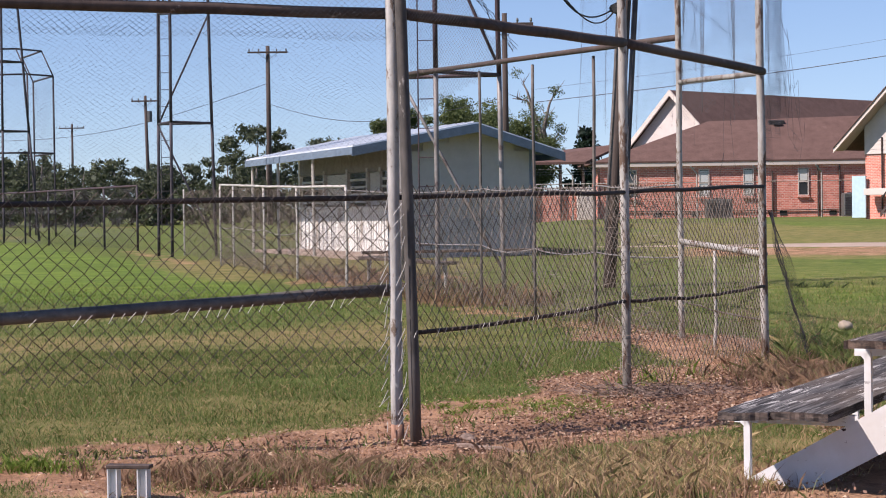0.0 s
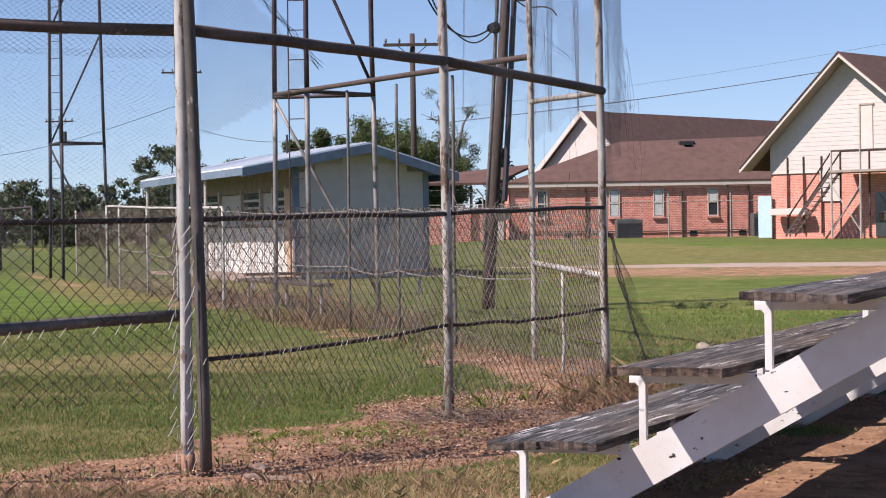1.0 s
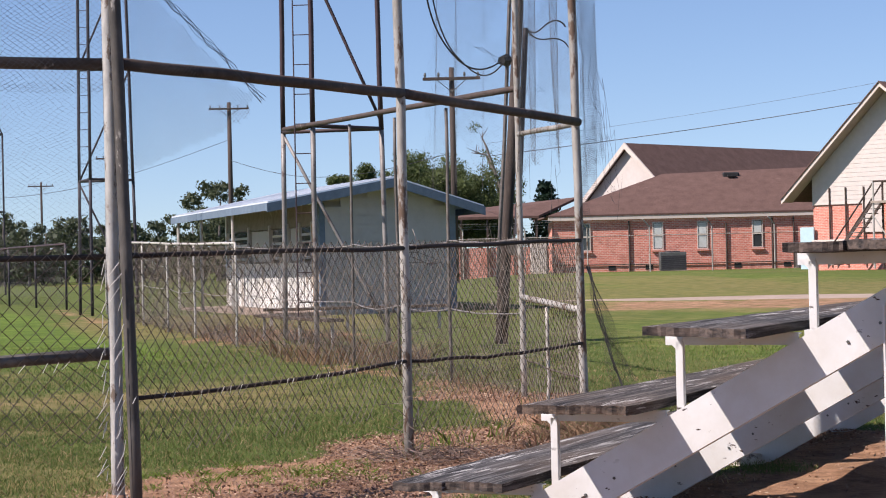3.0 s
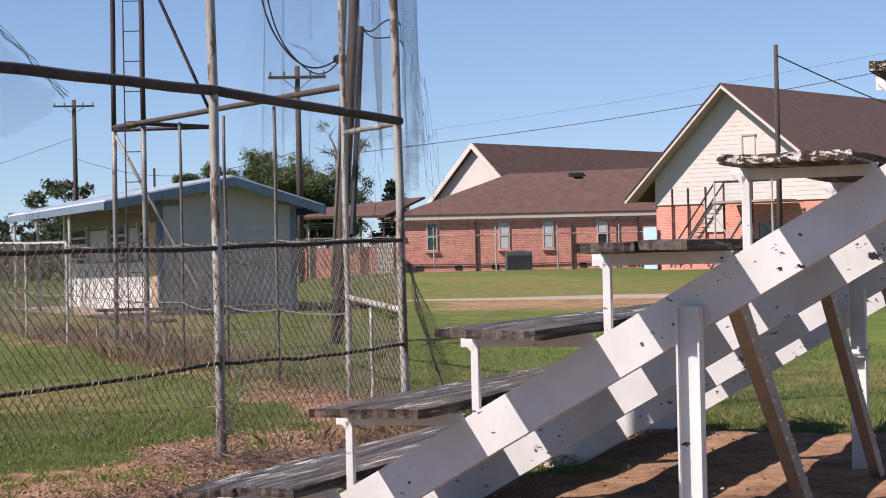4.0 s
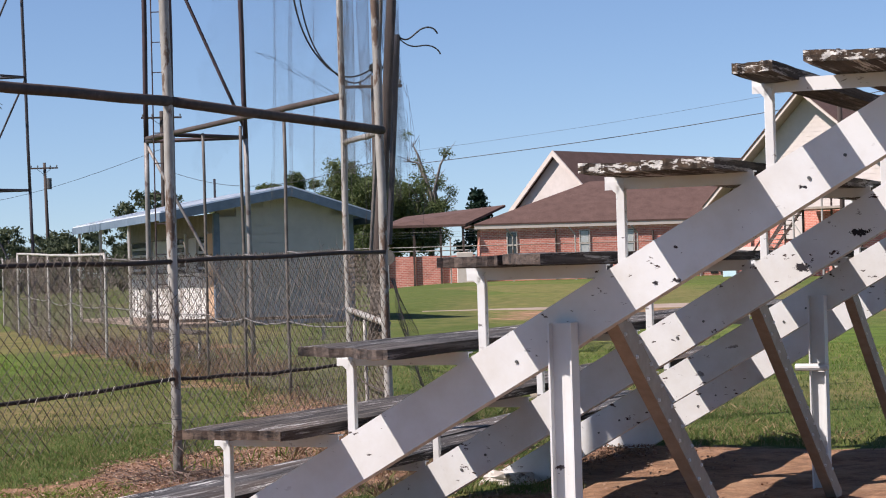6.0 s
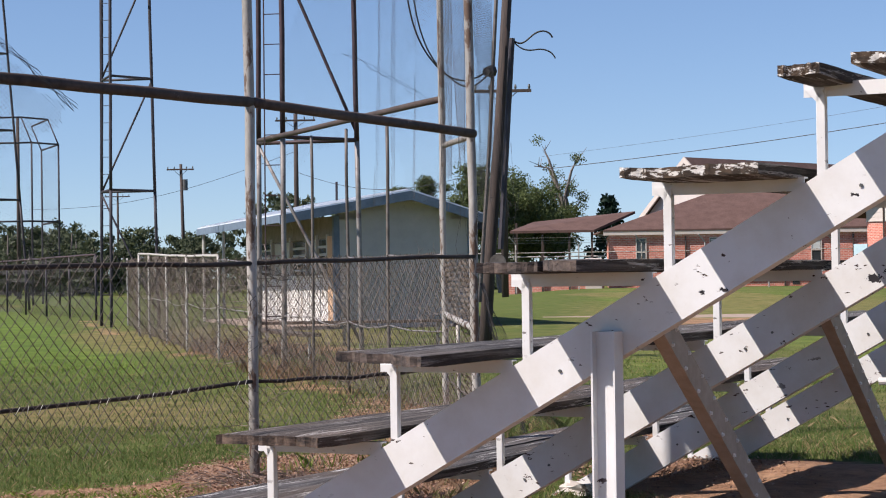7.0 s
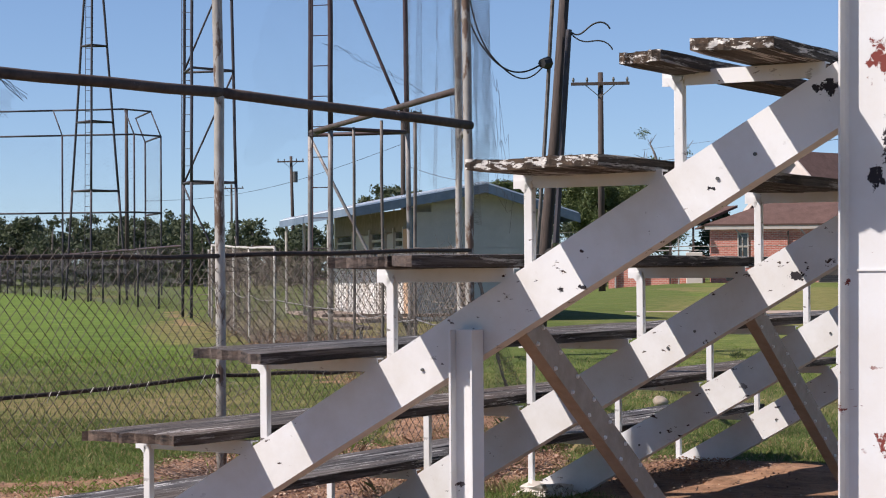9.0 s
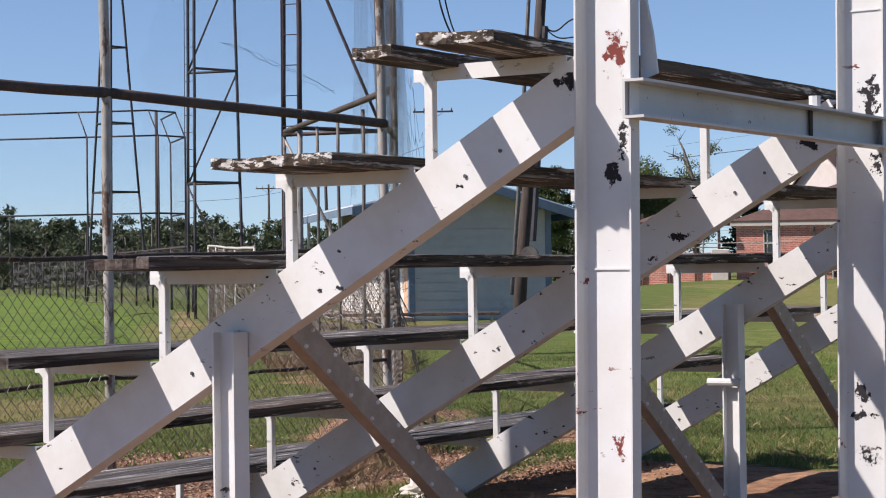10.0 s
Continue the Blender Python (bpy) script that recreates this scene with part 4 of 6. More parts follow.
# ---- light towers ----
def tower(name, legs, bars, height, taper, r, material, label, braces, ladder_leg=1, lower=None):
    """Three pipe legs with cross bars and diagonals, and a rung ladder."""
    t = thing(name, Matrix.Identity(4), label, "light tower", "field light towers")
    mid = sum(legs, Vector()) / 3

    def leg(i, z):
        p = legs[i].lerp(mid, taper * z / height)
        return Vector((p.x, p.y, z + ground_z(p.y)))
    for i in range(3):
        pipe("leg", leg(i, -0.1), leg(i, bars[0] - 0.02), r, lower or material, t, i, 0.004, 4, n=8)
        pipe("upper_leg", leg(i, bars[0] - 0.02), leg(i, height), r, material, t, i, 0.006, 8, n=8)
    for z in bars:
        for i, j in ((0, 1), (1, 2), (2, 0)):
            pipe("cross_bar", leg(i, z), leg(j, z), r * 0.8, material, t, i, 0.002, 2, n=6)
    for i, z0, j, z1 in braces:
        pipe("diagonal", leg(i, z0), leg(j, z1), r * 0.7, lower if lower and z1 < z0 else material, t, i, 0.003, 4, n=6)
    out = (legs[ladder_leg] - mid).normalized()
    side = Vector((-1, 0.1, 0)).normalized() * 0.26
    bm = add_tube(bmesh.new(), [leg(ladder_leg, 0.6) + side, leg(ladder_leg, height) + side], r * 0.28, 6)
    z = 0.8
    while z < height:
        add_tube(bm, [leg(ladder_leg, z), leg(ladder_leg, z) + side], r * 0.2, 5)
        z += 0.42
    part("ladder", bm, material, t)
    return t


tower("light_tower", [Vector((-1.655, 28.69, 0)), Vector((-1.055, 27.20, 0)), Vector((-0.11, 28.36, 0))], (3.29, 6.6), 9.0, 0.12, 0.037, red_pipe, "tall red-brown pipe light tower with ladder behind fence", ((0, 3.25, 2, 0.35), (2, 3.4, 0, 6.75), (0, 6.6, 2, 8.9)), lower=pale_pipe)
tower("light_tower", [Vector((-8.97, 48.6, 0)), Vector((-8.39, 47.26, 0)), Vector((-7.47, 48.4, 0))], (3.36, 6.16, 9.06), 12.0, 0.25, 0.04, dark_pipe, "tall dark pipe light tower behind the dugout fence", ((0, 3.3, 2, 0.3), (0, 3.35, 2, 6.1), (0, 6.2, 2, 8.9)))
tower("light_tower", [Vector((-21.38, 76.4, 0)), Vector((-19.88, 75.0, 0)), Vector((-18.88, 76.6, 0))], (4.39, 7.15, 10.2, 13.4), 15.4, 0.88, 0.05, dark_pipe, "slim tapering dark light tower far across field", ())

# ---- far backstop ----
def far_backstop():
    t = thing("far_backstop", Matrix.Identity(4), "second tall pipe backstop with wire net across field", "backstop")
    d1 = Vector((-1, 0.03, 0))
    c = Vector((-22.65, 90.3, 0.22))
    cor = [c + Vector((-1.1, 5.6, 0)), c + Vector((0.85, 1.6, 0)), c, c + d1 * 3.57, c + d1 * 9.0, c + d1 * 14]
    top = [p + Vector((-0.75, 0.9, 8.95)) for p in cor]
    for k, p in enumerate(cor):
        pipe("post", p, p + UP * 7.67, 0.05, dark_pipe, t, k, 0.003, 3, n=6)
        pipe("roof_bar", p + UP * 7.67, top[k], 0.035, dark_pipe, t, k, 0.003, 2, n=6)
    for k in range(5):
        for z in (3.97, 7.67):
            pipe("rail", cor[k] + UP * z, cor[k + 1] + UP * z, 0.045, dark_pipe, t, k, 0.003, 2, n=6)
        pipe("rail", top[k], top[k + 1], 0.045, dark_pipe, t, k, 0.003, 2, n=6)
        net("wire_net", sheet(cor[k], cor[k + 1], 0.1, 7.5, 0.05, 90 + k), max(3, int((cor[k + 1] - cor[k]).length / 0.3)), 20, 0.0014, dark_wire, t)


far_backstop()


# ---- utility poles and wires ----
def utility_pole(x, y, top, r, arm, label, lean=0.0, turn=0.0, can=False):
    p = on_ground(x, y)
    t = thing("utility_pole", Matrix.Translation(p) @ pose(0, 0, 0, 0, 0, turn), label, "utility pole", "power line poles")
    h = top - p.z
    part("pole", tube([(0, 0, -0.3), (lean * 0.5, 0, h * 0.5), (lean, 0, h)], [r, r * 0.88, r * 0.72], 10), pole_wood, t, smooth=True)
    if arm:
        part("crossarm", box(lean - arm, lean + arm, -r - 0.10, -r, h - 0.55, h - 0.42, 0.01), pole_wood, t)
        for k in (-0.92, -0.45, 0.45, 0.92):
            part("insulator", tube([(lean + arm * k, -r - 0.05, h - 0.42), (lean + arm * k, -r - 0.05, h - 0.32), (lean + arm * k, -r - 0.05, h - 0.22)], [0.03, 0.06, 0.035], 8), grey_metal, t)
        for s in (-1, 1):
            part("arm_brace", tube([(lean + s * arm * 0.5, -r - 0.05, h - 0.54), (lean, -r - 0.02, h - 1.05)], 0.02, 5), grey_metal, t)
    if can:
        part("transformer", tube([(lean + r + 0.2, 0, h - 2.3), (lean + r + 0.2, 0, h - 1.35)], 0.22, 12), grey_metal, t)
    return t


utility_pole(-0.13, 82.2, 9.56, 0.15, 1.22, "brown timber power pole with crossarm behind shed")
utility_pole(-17.4, 140.0, 13.2, 0.2, 1.45, "dark timber power pole with crossarm beyond trees", turn=5)
utility_pole(-31.4, 168.0, 11.4, 0.17, 1.2, "dark timber power pole with transformer beyond trees", lean=-0.25, can=True)
utility_pole(-51.0, 225.0, 11.6, 0.16, 1.5, "distant timber power pole above the treeline")
utility_pole(-32.7, 122.3, 11.8, 0.14, 0, "slim dark timber pole behind the far backstop")
utility_pole(11.6, 43.8, 6.03, 0.07, 0, "slim brown service pole near the church stairs")

lamp_pole = thing("leaning_pole", Matrix.Translation((1.53, 30.2, 0.06)), "weathered leaning timber pole with loose wires", "pole")
part("pole", tube([(0, 0, -0.3), (0.12, 0.1, 1.6), (0.28, 0.3, 3.4), (0.5, 0.5, 6.6)], [0.105, 0.095, 0.085, 0.075], 12), pole_wood, lamp_pole, smooth=True)
part("conduit", tube([(0.30, -0.1, 1.7), (0.40, 0.0, 3.2), (0.51, 0.1, 4.93)], 0.045, 8), dark_pipe, lamp_pole, "dark steel conduit")
part("conduit", tube([(-0.03, -0.12, 0.9), (0.14, -0.02, 3.2), (0.33, 0.1, 6.4)], 0.03, 8), old_pipe, lamp_pole, "stained grey conduit")
part("meter_box", tube([(0.26, -0.32, 1.50), (0.26, -0.10, 1.50)], 0.125, 14), old_pipe, lamp_pole, "round grey meter box")
part("insulator", tube([(0.20, -0.05, 4.42), (0.12, -0.18, 4.40)], [0.10, 0.07], 8), black_rubber, lamp_pole)
for k, (pts, r) in enumerate((([(0.12, -0.15, 4.40), (-0.25, -0.3, 4.12), (-0.75, -0.5, 4.5), (-1.05, -0.6, 5.2), (-1.1, -0.6, 6.3)], 0.014),
                              ([(0.14, -0.15, 4.36), (-0.1, -0.3, 4.05), (-0.45, -0.5, 4.25), (-0.95, -0.6, 4.9), (-1.0, -0.6, 6.3)], 0.012),
                              ([(0.51, 0.1, 4.93), (0.65, 0.1, 4.76), (0.83, 0.1, 5.07), (1.08, 0.1, 5.05), (1.13, 0.1, 4.93)], 0.014),
                              ([(0.51, 0.1, 4.91), (0.68, 0.1, 4.69), (0.93, 0.1, 4.81), (1.13, 0.1, 4.71), (1.17, 0.1, 4.61)], 0.012))):
    crv = bpy.data.curves.new("loose_wire", "CURVE")
    crv.dimensions, crv.bevel_depth, crv.bevel_resolution = "3D", r, 1
    s = crv.splines.new("NURBS")
    s.points.add(len(pts) - 1)
    s.use_endpoint_u, s.order_u = True, 4
    for q, c in zip(s.points, pts):
        q.co = (*c, 1)
    crv.materials.append(black_rubber)
    o = new("loose_wire", crv)
    o.parent = lamp_pole

for k, (p, q, sag) in enumerate((((1.3, 92.3, 6.3), (26.5, 79.6, 9.05), 0.3), ((1.3, 92.1, 6.9), (24.5, 79.6, 9.45), 0.25), ((-17.4, 140, 9.0), (-0.35, 92, 6.5), 1.2), ((-48, 178, 8.0), (-17.4, 140, 10.5), 1.2), ((11.6, 43.8, 5.8), (26, 70, 5.6), 0.4))):
    w = tagged(part("overhead_wire", tube(bent(p, q, 16, 0, k, sag), 0.006 if k == 1 else 0.017, 5), black_rubber), "thin black overhead cable", "cable", "overhead cables")


# ---- shed by the field ----
def frame_at(origin, run):
    """Local x along run, y to its left, z up."""
    run = Vector((run[0], run[1], 0)).normalized()
    left = Vector((-run.y, run.x, 0))
    return Matrix(((run.x, left.x, 0, origin[0]), (run.y, left.y, 0, origin[1]), (0, 0, 1, origin[2]), (0, 0, 0, 1)))


# local x runs along the front from the near corner, local -y goes across the gable
SHED = frame_at((-2.418, 43.859, 0.25), (-0.3756, 0.9268))
shed = thing("field_shed", SHED, "small white board shed with blue trim and tin roof", "shed")
LEN, WID, APEX, FRONT, BACK = 8.87, 3.17, 3.01, 0.20, 0.311


def shed_walls():
    def roof_z(y):
        return APEX - BACK * abs(y + WID / 2)
    # near gable of lapped boards, its shade put into their grey
    z = 0.0
    while z < roof_z(-WID / 2) - 0.05:
        z1 = min(z + 0.2, roof_z(-WID / 2) - 0.05)
        half = min(WID / 2, max(0.05, (APEX - 0.06 - z1) / 0.311))
        c = -WID / 2
        part("gable_board", box(-0.012, 0.02, c - half, c + half, z, z1 + 0.012), shed_shade_grey, shed)
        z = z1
    part("gable_wall", slab([(0.02, 0, 2.55), (0.02, -WID, 2.55), (0.10, -WID, 2.55), (0.10, 0, 2.55)], 2.6), shed_shade_grey, shed)
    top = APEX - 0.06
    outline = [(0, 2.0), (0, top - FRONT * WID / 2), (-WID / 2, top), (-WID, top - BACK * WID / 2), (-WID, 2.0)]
    part("gable_top", prism(outline, 0.07, Matrix.Translation((0.02, 0, 0)) @ ALONG_X), shed_shade_grey, shed)
    for y in (0.0, -WID):
        part("corner_trim", box(-0.03, 0.1, y - 0.07, y + 0.07, 0, 2.5, 0.004), shed_blue, shed)
    part("back_wall", box(LEN - 0.1, LEN, -WID, 0, 0, 2.6), shed_white, shed)
    part("side_wall", box(0.1, LEN - 0.1, -WID, -WID + 0.08, 0, 2.5), shed_blue, shed)
    # front: lower boards, counter, openings with slats above
    part("front_wall", box(0.1, LEN - 0.1, -0.1, -0.02, 0, 1.15), dark_pipe, shed)
    # header coloured dark for the eave's shade
    part("front_header", box(0.1, LEN - 0.1, -0.1, -0.02, 2.0, 2.5), shed_deep_shade, shed, "brown-grey boards darkened with the shade of the eave")
    # added sheet, coloured as the dim inside behind the openings
    part("dark_interior_panel", box(0.1, LEN - 0.1, -0.45, -0.40, 1.15, 2.0), shed_deep_shade, shed)
    rng = random.Random(3)
    x = 0.14
    while x < LEN - 0.2:
        w = rng.uniform(0.16, 0.22)
        part("front_board", box(x, x + w - rng.choice((0.014, 0.025, 0.065)), -0.02, 0.006 + rng.uniform(0, 0.014), 0.02, 1.14 + rng.uniform(-0.01, 0.01)), shed_white, shed)
        x += w
    part("porch_slab", box(-0.3, LEN, 0.012, 1.25, -0.12, 0.05, 0.01), gravel, shed, "stained concrete slab along the front")
    part("plywood_sheet", box(0.12, 0.70, 0.01, 0.03, 0.05, 2.05), plywood, shed, "bare brown plywood sheet")
    for x0 in (0.75, 1.75, 2.75, 4.4, 6.4):
        part("window_post", box(x0, x0 + 0.09, -0.1, 0.02, 1.15, 2.1), shed_shade_grey, shed)
    for x0, x1, mt in ((0.85, 1.75, glass_dark), (1.85, 2.7, shed_shade_grey), (2.9, 4.3, glass_dark), (4.55, 6.3, shed_shade_grey), (6.55, 8.6, glass_dark)):
        part("shutter", box(x0, x1, -0.08, -0.05, 1.2, 1.98), mt, shed)
        for k in range(4):
            part("slat", box(x0, x1, -0.05, -0.03, 1.25 + 0.18 * k, (1.40 if mt is shed_white else 1.31) + 0.18 * k), shed_white if mt is not glass_dark else shed_shade_grey, shed) if mt is not shed_shade_grey else None
    part("counter", box(0.7, LEN - 0.2, -0.1, 0.07, 1.12, 1.16), shed_white, shed)
    # roof
    e = 0.557
    fy, by, r = 1.40, -WID - 0.578, -WID / 2
    zf, zb = APEX - FRONT * (fy - r), APEX - BACK * (r - by)
    zn = zf + 0.06
    roof = part("roof", slab([(-e, fy, zn + 0.06), (-e, r, APEX + 0.06), (LEN + 0.25, r, APEX + 0.06), (LEN + 0.25, fy, zf + 0.06)], 0.05), tin, shed, "bright galvanised sheet roof")
    part("roof", slab([(-e, r, APEX + 0.06), (-e, by, zb + 0.06), (LEN + 0.25, by, zb + 0.06), (LEN + 0.25, r, APEX + 0.06)], 0.05), tin, shed)
    x = -e + 0.2
    while x < LEN + 0.2:
        part("roof_rib", slab([(x, fy, zn + 0.085 - 0.06 * (x + e) / (LEN + 0.8)), (x, r, APEX + 0.085), (x + 0.035, r, APEX + 0.085), (x + 0.035, fy, zn + 0.085 - 0.06 * (x + e) / (LEN + 0.8))], 0.022), tin, roof)
        x += 0.6
    th = 0.2
    part("fascia", slab([(-e - 0.03, fy + 0.03, zn + 0.02), (-e - 0.03, r, APEX + 0.02), (-e + 0.01, r, APEX + 0.02), (-e + 0.01, fy + 0.03, zn + 0.02)], th), shed_blue, shed, "blue-grey fascia board")
    part("fascia", slab([(-e - 0.03, r, APEX + 0.02), (-e - 0.03, by - 0.03, zb + 0.02), (-e + 0.01, by - 0.03, zb + 0.02), (-e + 0.01, r, APEX + 0.02)], th), shed_blue, shed)
    part("fascia", slab([(-e, fy, zn + 0.03), (LEN + 0.25, fy, zf + 0.03), (LEN + 0.25, fy + 0.03, zf + 0.03), (-e, fy + 0.03, zn + 0.03)], 0.17), shed_blue, shed)
    part("fascia", box(-e, LEN + 0.25, by - 0.03, by, zb - 0.14, zb + 0.03), shed_blue, shed)
    part("soffit", slab([(-e, fy, zn - 0.01), (-e, r, APEX - 0.01), (LEN + 0.25, r, APEX - 0.01), (LEN + 0.25, fy, zf - 0.01)], 0.02), shaded_tan, shed)
    part("vent_pipe", tube([(4.0, r + 0.5, APEX - 0.1), (4.0, r + 0.5, APEX + 0.45)], 0.03, 8), dark_pipe, shed)
    for x0 in (3.0, 6.2, 8.8):
        part("porch_post", tube([(x0, fy - 0.1, 0), (x0, fy - 0.1, zf - 0.1)], 0.04, 8), white_pipe, shed)


shed_walls()


def long_bench(x, y, turn, length, h, label):
    t = thing("players_bench", Matrix.Translation(on_ground(x, y)) @ pose(0, 0, 0, 0, 0, turn), label, "bench", "benches by the shed")
    part("seat", box(-length / 2, length / 2, -0.15, 0.15, h - 0.05, h, 0.006), bench_mid, t)
    for s in (-1, -0.1, 1):
        part("leg", box(s * (length / 2 - 0.15) - 0.03, s * (length / 2 - 0.15) + 0.03, -0.02, 0.02, -0.05, h - 0.05, 0.004), white_pipe, t)
    return t


long_bench(-1.75, 31.2, 112, 4.2, 0.46, "grey plank bench with white legs in weeds")
long_bench(-1.1, 35.6, 10, 3.4, 0.45, "grey plank bench with white legs before shed")

# ---- church hall ----
AX = Vector((0.68, 0.733, 0)).normalized()
HALL = frame_at((4.87, 91.5, 0.61), (AX.x, AX.y))
CH = frame_at((4.16, 94.6, 0.60), (1.0, 0.0))
TO_HALL = CH.inverted() @ HALL
# local x along the front wall, local -y towards the viewer, y into the building
church = thing("church_hall", CH, "low red brick church hall with brown shingle roofs", "church")
W, EAVE = 13.6, 2.6
part("front_wall", box(0.27, W, 0, 0.3, -0.3, EAVE), brick, church)
part("end_wall", box(0.27, 0.57, 0.3, 9, -0.3, EAVE), brick, church)
part("fascia", box(0.0, W + 0.2, -0.2, -0.14, EAVE - 0.02, EAVE + 0.22), trim_pink, church, "off-white eave board")
part("soffit", box(-0.3, W, -0.14, 0, EAVE, EAVE + 0.03), trim_pink, church)
# front roof, one pitch up to the hall; its far left edge is a hip


def in_hall(bm):
    bm.transform(TO_HALL)
    return bm


part("front_roof", slab([(0.0, -0.22, EAVE + 0.24), (W + 0.3, -0.22, EAVE + 0.24), (W + 0.3, 4.0, 5.1), (5.96, 4.0, 4.92)], 0.08), shingle, church, "brown shingle lean-to roof")
part("hip_roof", slab([(0.0, -0.22, EAVE + 0.235), (5.96, 4.0, 4.915), (5.96, 9.0, EAVE + 0.4), (-0.5, 9.0, EAVE + 0.25)], 0.08), shingle, church)
PK, HP = 6.75, 0.97
for s, name in ((-1, "hall_roof"), (1, "hall_roof")):
    y1 = 4.75 + s * 4.4
    part(name, in_hall(slab([(10.5, 4.75, PK), (32, 4.75, PK), (32, y1, PK - HP * 4.4), (10.5, y1, PK - HP * 4.4)], 0.12)), shingle, church, "brown shingle roof of the hall")
    part("rake_board", in_hall(slab([(10.42, 4.75, PK + 0.02), (10.52, 4.75, PK + 0.02), (10.52, y1, PK - HP * 4.4 + 0.02), (10.42, y1, PK - HP * 4.4 + 0.02)], 0.32)), trim_pink, church)
bm = bmesh.new()
tri = [bm.verts.new(p) for p in ((10.8, 4.75, PK - 0.2), (10.8, 0.6, PK - 0.2 - HP * 4.15), (10.8, 8.9, PK - 0.2 - HP * 4.15))]
tr2 = [bm.verts.new(v.co + Vector((0.2, 0, 0))) for v in tri]
bm.faces.new(tri)
bm.faces.new(tr2[::-1])
for k in range(3):
    bm.faces.new((tri[k], tr2[k], tr2[(k + 1) % 3], tri[(k + 1) % 3]))
bmesh.ops.recalc_face_normals(bm, faces=bm.faces)
part("hall_gable", in_hall(bm), cream, church, "cream boarded gable")
vent = part("roof_vent", box(8.95, 9.75, 3.3, 3.7, 4.55, 4.90, 0.05), black_rubber, church, "black roof ventilator")
part("vent_blade", box(9.15, 9.55, 3.0, 3.3, 4.67, 4.77), black_rubber, vent)


def church_window(x, w, z0, z1, blinds):
    win = part("window", box(x - w / 2, x + w / 2, -0.02, 0.02, z0, z1), glass_dark, church, "white sash window")
    f = 0.05
    for a in ((x - w / 2 - f, x - w / 2, z0 - f, z1 + f), (x + w / 2, x + w / 2 + f, z0 - f, z1 + f)):
        part("window_frame", box(a[0], a[1], -0.05, 0.02, a[2], a[3]), trim_pink, win)
    for z in (z0 - f, (z0 + z1) / 2 - f / 2, z1):
        part("window_bar", box(x - w / 2, x + w / 2, -0.05, 0.0, z, z + f), trim_pink, win)
    part("window_sill", box(x - w / 2 - 0.1, x + w / 2 + 0.1, -0.10, 0.0, z0 - 0.14, z0 - f), brick, win)
    if blinds:
        part("blind", box(x - w / 2 + 0.02, x + w / 2 - 0.02, -0.03, -0.022, z0 + blinds * (z1 - z0), z1 - 0.03), blind, win)


for x, b in ((1.8, 0), (5.33, 0.02), (7.49, 0.02), (10.15, 0.5)):
    church_window(x, 0.42, 1.12, 2.38, b)
for x, z1 in ((3.93, 2.5), (8.64, 2.3), (10.86, 2.55), (11.9, 2.55)):
    part("downpipe", tube([(x, -0.06, 0), (x, -0.06, z1)], 0.04, 6), rust_pipe, church)
part("conduit", tube([(0.5, -0.05, 0.42), (7, -0.05, 0.36), (W, -0.05, 0.4)], 0.025, 5), rust_pipe, church)
for x in (1.0, 2.9, 4.7, 9.0, 11.4):
    part("crawl_vent", box(x, x + 0.35, -0.02, 0.01, 0.12, 0.34), black_rubber, church)


def condenser(x, y, w, h, m, label):
    t = thing("air_conditioner", m @ Matrix.Translation((x, y, 0)), label, "air conditioner", "air conditioners by the church")
    part("slab", box(-w / 2 - 0.1, w / 2 + 0.1, -0.55, 0.55, -0.15, 0.06), stone_mat, t)
    part("cabinet", box(-w / 2, w / 2, -0.45, 0.45, 0.06, h, 0.03), grey_metal, t)
    for k in range(7):
        part("louvre", box(-w / 2 + 0.05, w / 2 - 0.05, -0.47, -0.45, 0.16 + k * (h - 0.3) / 7, 0.16 + (k + 0.55) * (h - 0.3) / 7), dark_pipe, t)
    part("fan_guard", tube([(0, 0, h), (0, 0, h + 0.04)], 0.36, 14), dark_pipe, t)


condenser(5.9, -1.2, 1.25, 0.95, CH, "dark grey air conditioner on slab by brick wall")
condenser(12.35, -1.6, 1.15, 1.15, CH, "tall dark air conditioner by the church corner")

# porch at the low end
porch = thing("porch", CH, "open porch with brown roof and low brick wall", "porch")
part("porch_roof", slab([(-4.5, -0.5, EAVE + 0.26), (-0.45, -0.5, EAVE + 0.26), (1.6, 2.0, EAVE + 1.2), (-3.4, 2.0, EAVE + 0.75)], 0.12), shingle, porch)
for x in (-4.3, -3.0, -1.7, -0.6):
    part("porch_post", box(x, x + 0.1, -0.35, -0.25, -0.2, EAVE + 0.1), rust_pipe, porch)
    part("porch_post", box(x, x + 0.1, 1.7, 1.8, -0.2, EAVE + 0.7), rust_pipe, porch)
part("low_wall", box(-4.6, 0, -0.2, 0.05, -0.3, 1.35), brick, porch)
part("handrail", tube([(-4.6, -0.1, 1.6), (0, -0.1, 1.6)], 0.03, 6), white_pipe, porch)
part("white_cabinet", box(-0.9, -0.1, -0.9, -0.3, 0, 1.5, 0.03), trim_pink, porch)

# big gabled wing
WG = frame_at((14.75, 78.5, 0.70), (0.733, -0.68)) @ Matrix.Scale(0.748, 4) @ Matrix.Translation((0, -0.6, 0))
wing = thing("church_wing", WG, "gabled cream and brick church wing with deep eaves", "church")
